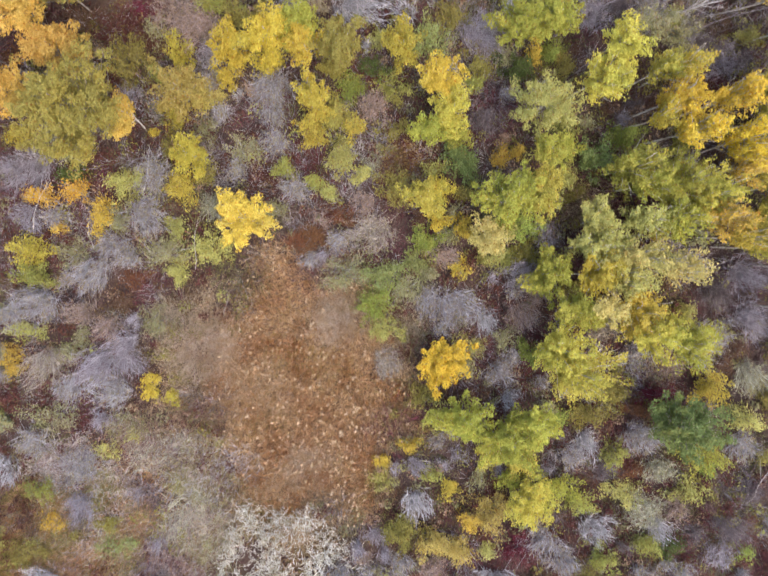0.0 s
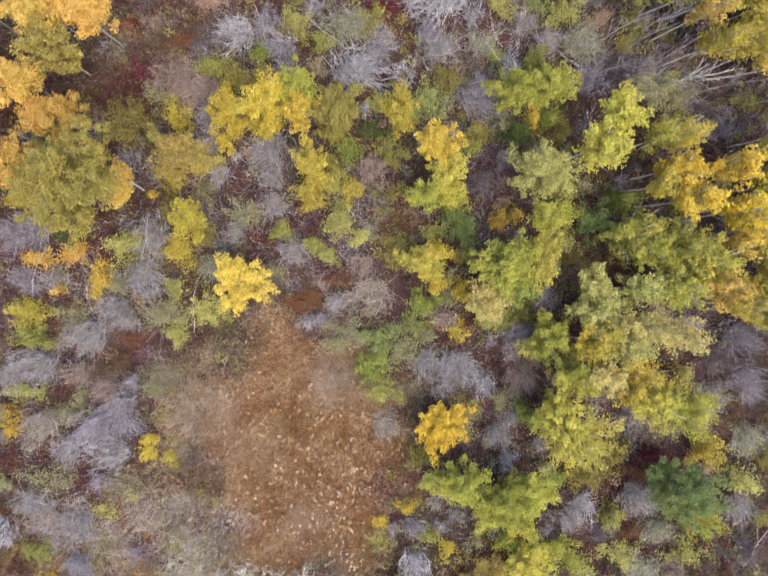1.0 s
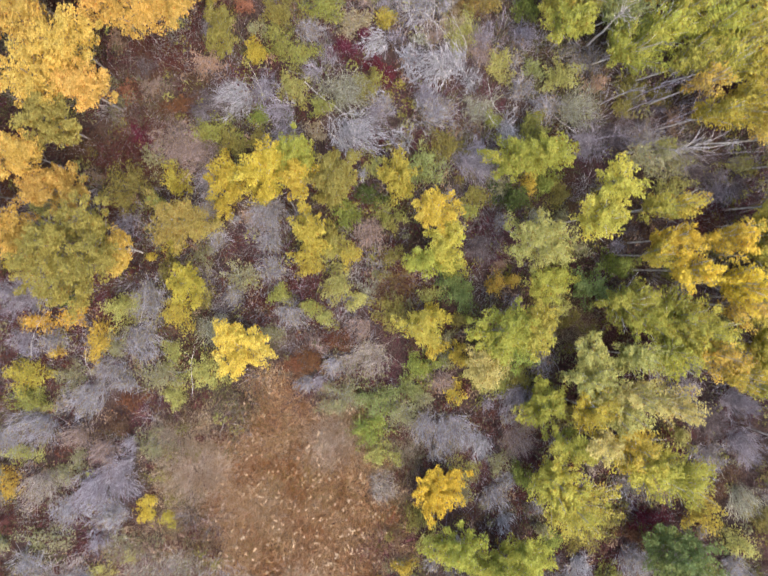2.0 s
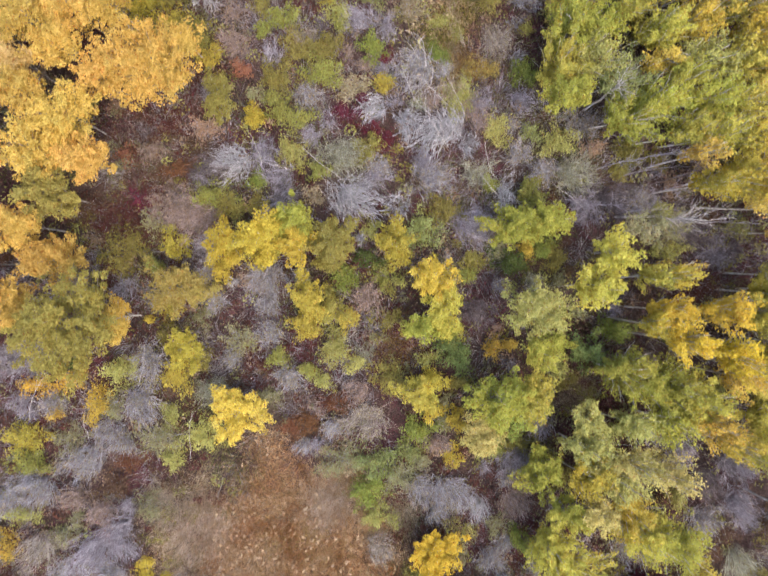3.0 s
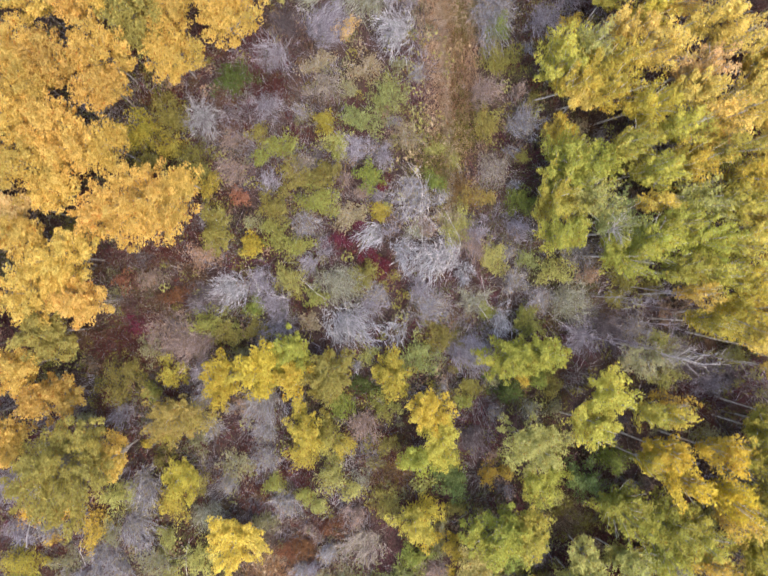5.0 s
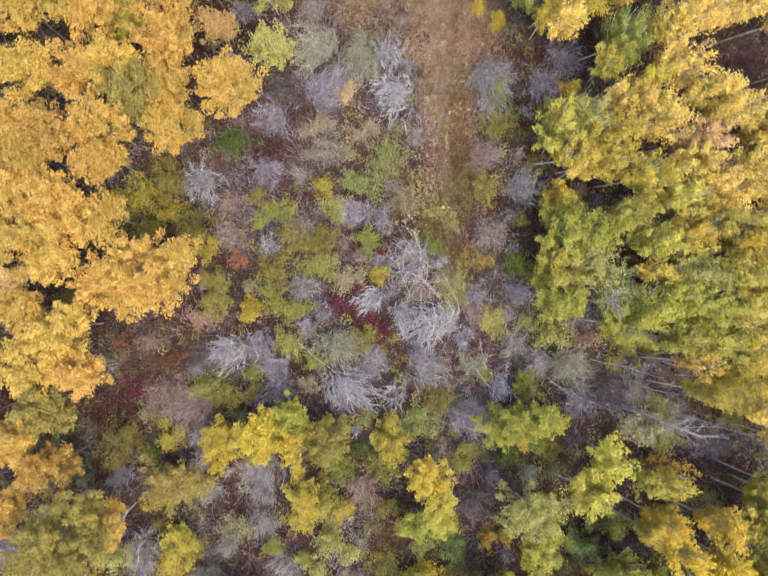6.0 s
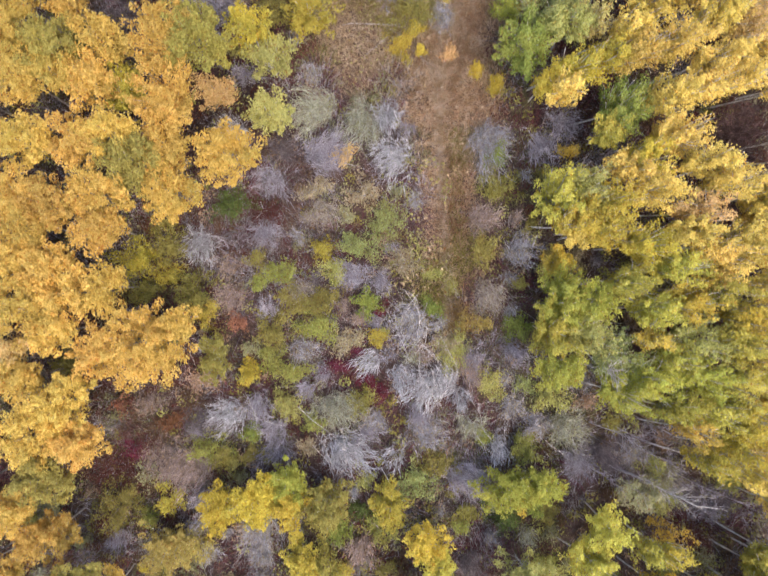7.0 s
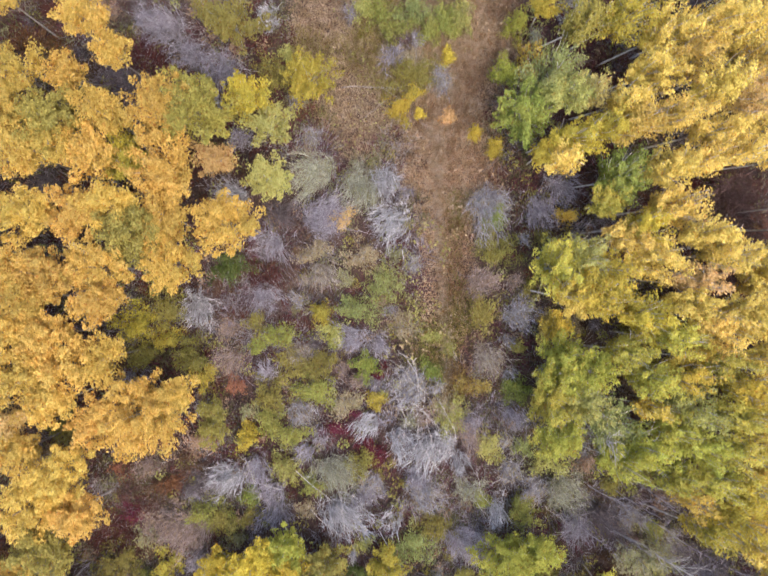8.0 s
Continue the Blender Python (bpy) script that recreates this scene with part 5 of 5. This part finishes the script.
shrub(6.26, 18.15, 1.3, 0.35, 0.28, "orangeyel")
shrub(4.00, 18.11, 1.1, 0.38, 0.54, "green")
shrub(-9.69, 11.15, 1.8, 0.77, 0.53, "olive")
shrub(-7.65, 14.73, 1.9, 0.74, 0.58, "mustard")
shrub(-6.79, 14.13, 1.6, 0.53, 0.43, "mustard")
shrub(-6.62, 14.92, 1.8, 0.62, 0.62, "olive")
shrub(-7.30, 13.57, 1.5, 0.62, 0.50, "olive")
shrub(-5.83, 13.49, 1.7, 0.74, 0.68, "olive")
shrub(-5.42, 12.80, 1.4, 0.41, 0.47, "mustard")
shrub(-4.50, 12.58, 0.8, 0.32, 0.32, "pinkrust")
shrub(-4.03, 11.01, 1.4, 0.39, 0.53, "yellow")
shrub(-3.35, 11.30, 1.2, 0.41, 0.57, "lime")
shrub(-2.95, 14.27, 1.2, 0.57, 0.47, "lime")
shrub(-1.69, 14.94, 1.2, 0.41, 0.41, "mustard")
shrub(-2.47, 13.16, 1.1, 0.76, 0.57, "olive")
shrub(-3.26, 12.36, 1.1, 0.63, 0.54, "olive")
shrub(-1.25, 14.28, 1.1, 0.47, 0.44, "sagelime")
shrub(-0.50, 15.07, 1.1, 0.88, 0.54, "sagegreen")
shrub(-1.68, 13.17, 1.1, 0.54, 0.54, "olive")
shrub(-0.17, 13.18, 1.1, 0.51, 0.44, "green")
shrub(-1.83, 12.39, 1.2, 0.72, 0.60, "lime")
shrub(-0.89, 12.05, 1, 0.70, 0.60, "tan")
shrub(-2.62, 10.93, 1, 0.48, 0.44, "lime")
shrub(-1.08, 11.12, 0.9, 0.48, 0.38, "red")
shrub(0.20, 10.29, 0.9, 0.41, 0.41, "red")
shrub(-3.94, 9.06, 0.8, 0.32, 0.29, "green")
shrub(-6.91, 9.11, 0.7, 0.70, 0.54, "brown")
shrub(-0.35, 9.99, 1, 0.48, 0.51, "olive")
shrub(-2.77, 9.81, 1, 0.63, 0.48, "sagelime")
shrub(-1.91, 9.28, 1, 0.40, 0.29, "lime")
shrub(-5.30, 8.44, 1.2, 0.66, 0.44, "lime")
shrub(-8.70, 7.74, 0.7, 0.80, 0.70, "darkred")
shrub(-7.80, 8.28, 0.6, 0.58, 0.48, "red")
shrub(-7.56, 7.48, 0.6, 0.48, 0.64, "brown")
shrub(1.94, 13.04, 0.8, 0.26, 0.45, "green")
shrub(2.57, 11.62, 1.1, 0.63, 0.76, "sagelime")
shrub(3.60, 14.89, 0.7, 0.54, 0.64, "olive")
shrub(5.65, 14.69, 1.2, 0.41, 0.63, "ochre")
shrub(5.83, 10.25, 1.6, 0.62, 0.50, "sagelime")
shrub(4.76, 12.42, 1, 0.51, 0.41, "green")
shrub(3.86, 10.50, 1, 0.48, 0.57, "sagelime")
shrub(3.66, 8.86, 0.8, 0.32, 0.29, "lime")
shrub(4.98, 8.50, 1.3, 0.50, 0.60, "lime")
shrub(0.11, 24.70, 1.1, 0.57, 0.50, "lime")
shrub(0.55, 24.14, 1, 0.54, 0.44, "lime")
shrub(-0.34, 24.85, 1, 0.50, 0.38, "sagelime")
shrub(1.69, 24.15, 1, 0.47, 0.41, "lime")
shrub(2.31, 24.44, 1.1, 0.60, 0.60, "lime")
shrub(2.81, 24.61, 1.1, 0.35, 0.69, "sagelime")
shrub(1.27, 24.77, 1, 0.66, 0.44, "sagegreen")
shrub(2.35, 23.28, 0.7, 0.24, 0.22, "yellow")
shrub(1.36, 23.23, 0.7, 0.48, 0.41, "tan")
shrub(4.01, 20.44, 0.4, 0.19, 0.24, "yellow")
shrub(1.49, 21.51, 0.4, 0.14, 0.16, "yellow")
shrub(2.35, 11.90, 0.8, 0.57, 0.42, "tan")
shrub(3.27, 12.68, 0.6, 0.55, 0.42, "ochre")
shrub(0.28, 13.01, 0.6, 0.21, 0.22, "red")
shrub(-0.51, 11.62, 0.6, 0.22, 0.19, "red")
shrub(-0.20, 10.69, 0.7, 0.38, 0.26, "red")
shrub(0.19, 12.07, 0.8, 0.38, 0.32, "mustard")
shrub(-1.20, 14.13, 0.7, 0.24, 0.35, "lime")
shrub(1.94, 14.14, 0.4, 0.36, 0.15, "sagelime")
shrub(2.50, 13.76, 0.4, 0.24, 0.27, "sagelime")
shrub(-6.59, 9.28, 0.7, 0.51, 0.38, "rust")
shrub(-5.95, 9.92, 0.7, 0.48, 0.42, "brown")
shrub(-7.27, 8.55, 0.7, 0.54, 0.42, "darkred")
shrub(-8.29, 9.73, 0.6, 0.38, 0.32, "pinkrust")
grass_mound(-6.22, -2.63, 0.6, 1.20, 1.26, "tan")
grass_mound(-6.94, -1.58, 0.6, 0.65, 0.52, "tan")
grass_mound(-2.69, -6.67, 0.35, 0.92, 0.82, "tan")
grass_mound(-1.49, -1.74, 0.6, 0.81, 0.84, "tan")
grass_mound(0.83, -2.07, 0.5, 0.55, 0.65, "tan")
grass_mound(0.61, 3.44, 0.6, 0.67, 0.64, "ochre")
grass_mound(6.60, 1.95, 0.55, 0.8, 0.7, "taupe")
shrub(6.2, 2.35, 0.6, 0.4, 0.35, "olive")
shrub(6.95, 1.75, 0.6, 0.35, 0.3, "olive")
grass_mound(2.80, 12.66, 0.6, 0.68, 0.48, "ochre")

# ---- lesser growth that closes the gaps between the plants above ----
def colour_at(x, y, choices):
    """Picks a colour so that neighbours often look alike."""
    k = patchy(77, 0.7)(x, y) * 0.75 + rng.random() * 0.55 - 0.15
    return choices[int(min(0.999, max(0.0, k)) * len(choices))]


def fill(gap, small, large, tries):
    for _ in range(tries):
        x, y = rng.uniform(AREA[0], AREA[1]), rng.uniform(AREA[2], AREA[3])
        r = rng.uniform(small, large)
        if brush(np.array([x]), np.array([y]))[0] < 0.75:
            continue
        if any(((x - a) / (u + r * gap)) ** 2 + ((y - b) / (v + r * gap)) ** 2 < 1 for a, b, u, v in PLACED):
            continue
        west, east = x < -11.4 and y > 3, x > 11.4 and y > -2
        if west or east:
            aspen(x, y, rng.uniform(3.4, 4.2), r * 1.2, r * 1.2, "gold" if west else "lemongold" if y > 6 else "limeyel")
        elif (x < -5.5 and y > 6.5) or (x > 6.8 and y > 5):
            kind = colour_at(x, y, ("dark", "darkred", "brown", "dark", "pinktan", "lav", "olive"))
            (bare_shrub if kind in ("dark", "lav") else shrub)(x, y, rng.uniform(0.5, 0.9), r, r, kind)
        elif x > 5.5 and y < -4:
            kind = colour_at(x, y, ("wine", "olive", "dark", "green", "grey", "dark", "darkred", "olive"))
            (bare_shrub if kind in ("wine", "dark", "grey") else shrub)(x, y, rng.uniform(0.5, 0.9), r, r, kind)
        elif rng.random() < 0.5:
            bare_shrub(x, y, rng.uniform(0.55, 1.0), r * rng.uniform(0.85, 1.15), r, colour_at(x, y, ("lav", "grey", "pinktan", "lav", "grey", "sage", "white", "taupe", "grey")))
        else:
            shrub(x, y, rng.uniform(0.5, 0.9), r * rng.uniform(0.85, 1.15), r, colour_at(x, y, ("olive", "sage", "sagelime", "tan", "lime", "sage", "olive", "sagelime", "pinktan", "sagegreen", "brown")))


fill(0.5, 0.5, 0.8, 2500)
fill(0.35, 0.22, 0.42, 2600)

dead_tree((7.9, 7.85), (9.45, 7.5, 2.9), "bleached leaning dead tree with a fan of broken twigs")

dead_tree((6.75, 11.3), (7.0, 11.4, 3.1), "bleached dead treetop standing among green aspens")

# ---- fallen wood ----
fallen_branch(-4.95, -5.45, 0.02, 1.1, 0.75, 3, "short bleached grey stick lying in dead grass")
fallen_branch(-6.1, -6.9, 0.02, 0.9, 0.6, 5, "small grey forked stick lying in dead grass")
fallen_branch(-5.35, -1.6, 0.1, 1.25, 0.7, 4, "thin pale forked stick standing out of dead grass")
fallen_branch(11.9, -7.9, 0.5, 1.0, 1.9, 3, "long pale bent branch lying on the brush")
fallen_branch(-1.15, 22.4, 0.12, -0.06, 2.1, 9, "long grey-brown branch lying across the meadow grass", 0.017, 0.03)
fallen_branch(-0.3, 21.4, 0.1, 0.68, 0.95, 3, "thin pale stick lying in the meadow grass", 0.012)
fallen_branch(0.8, 21.45, 0.1, -1.1, 0.95, 2, "thin pale stick lying in the meadow grass", 0.011)
fallen_branch(1.2, 21.55, 0.1, -0.66, 1.1, 9, "pale forked dry branch beside a yellow shrub", 0.011)
ARCHING = (
    (0.9, 13.7, -1.2, 1.5, 0.12), (1.1, 13.6, -1.5, 1.9, 0.1), (1.45, 13.5, -1.75, 1.7, -0.12), (1.2, 13.2, -1.4, 1.6, -0.15),
    (1.6, 12.9, -1.9, 1.5, 0.15), (0.55, 12.2, -0.8, 1.9, 0.16), (0.9, 11.9, -0.5, 1.5, 0.12), (1.75, 12.2, -2.0, 1.6, -0.1),
    (1.5, 11.3, -2.2, 1.2, 0.15), (1.9, 11.2, -1.9, 1.4, 0.12), (2.2, 11.3, -1.6, 1.3, -0.1), (1.7, 11.0, -1.3, 1.2, 0.1), (2.5, 11.0, -2.3, 1.4, 0.14))
for x, y, angle, long, bow in ARCHING:
    fallen_branch(x, y, 0.65, angle, long, 6, "thin pale bare branch arching over the brush", 0.009, 1.8 * bow)
# thin dead stems that stand or lie in the brush: place, height, direction, length
STEMS = (
    (-7.70, 2.27, 0.9, 1.40, 1.43),
    (-9.29, 0.55, 0.9, 1.66, 1.10),
    (-6.03, -0.09, 0.8, 1.53, 1.58),
    (-11.23, 1.17, 0.9, 1.18, 1.70),
    (3.79, 8.92, 0.9, 1.90, 1.23),
    (5.53, 8.85, 0.8, -0.63, 1.47),
    (3.23, 9.10, 0.8, -0.82, 1.40),
    (5.26, -1.48, 1.5, 0.93, 0.76),
    (-1.17, 7.81, 0.8, 2.04, 1.42),
    (-0.85, 7.89, 0.8, 1.70, 1.36),
    (-2.85, 9.27, 0.7, 2.71, 1.31),
    (-3.70, 9.45, 0.8, 2.01, 1.13),
    (2.27, 9.92, 0.9, 2.04, 1.76),
    (2.74, 10.84, 0.8, 2.04, 1.77),
    (1.17, 11.44, 0.7, 1.87, 1.65),
    (1.80, 12.38, 0.6, 2.32, 1.30),
    (-2.46, 9.89, 0.8, -0.78, 3.06),
    (-1.84, 8.66, 0.8, -0.71, 1.65),
)
for x, y, z, angle, long in STEMS:
    fallen_branch(x, y, z, angle, long, 3, "thin pale dead stem lying in the brush", 0.0085, rng.uniform(-0.12, 0.12))
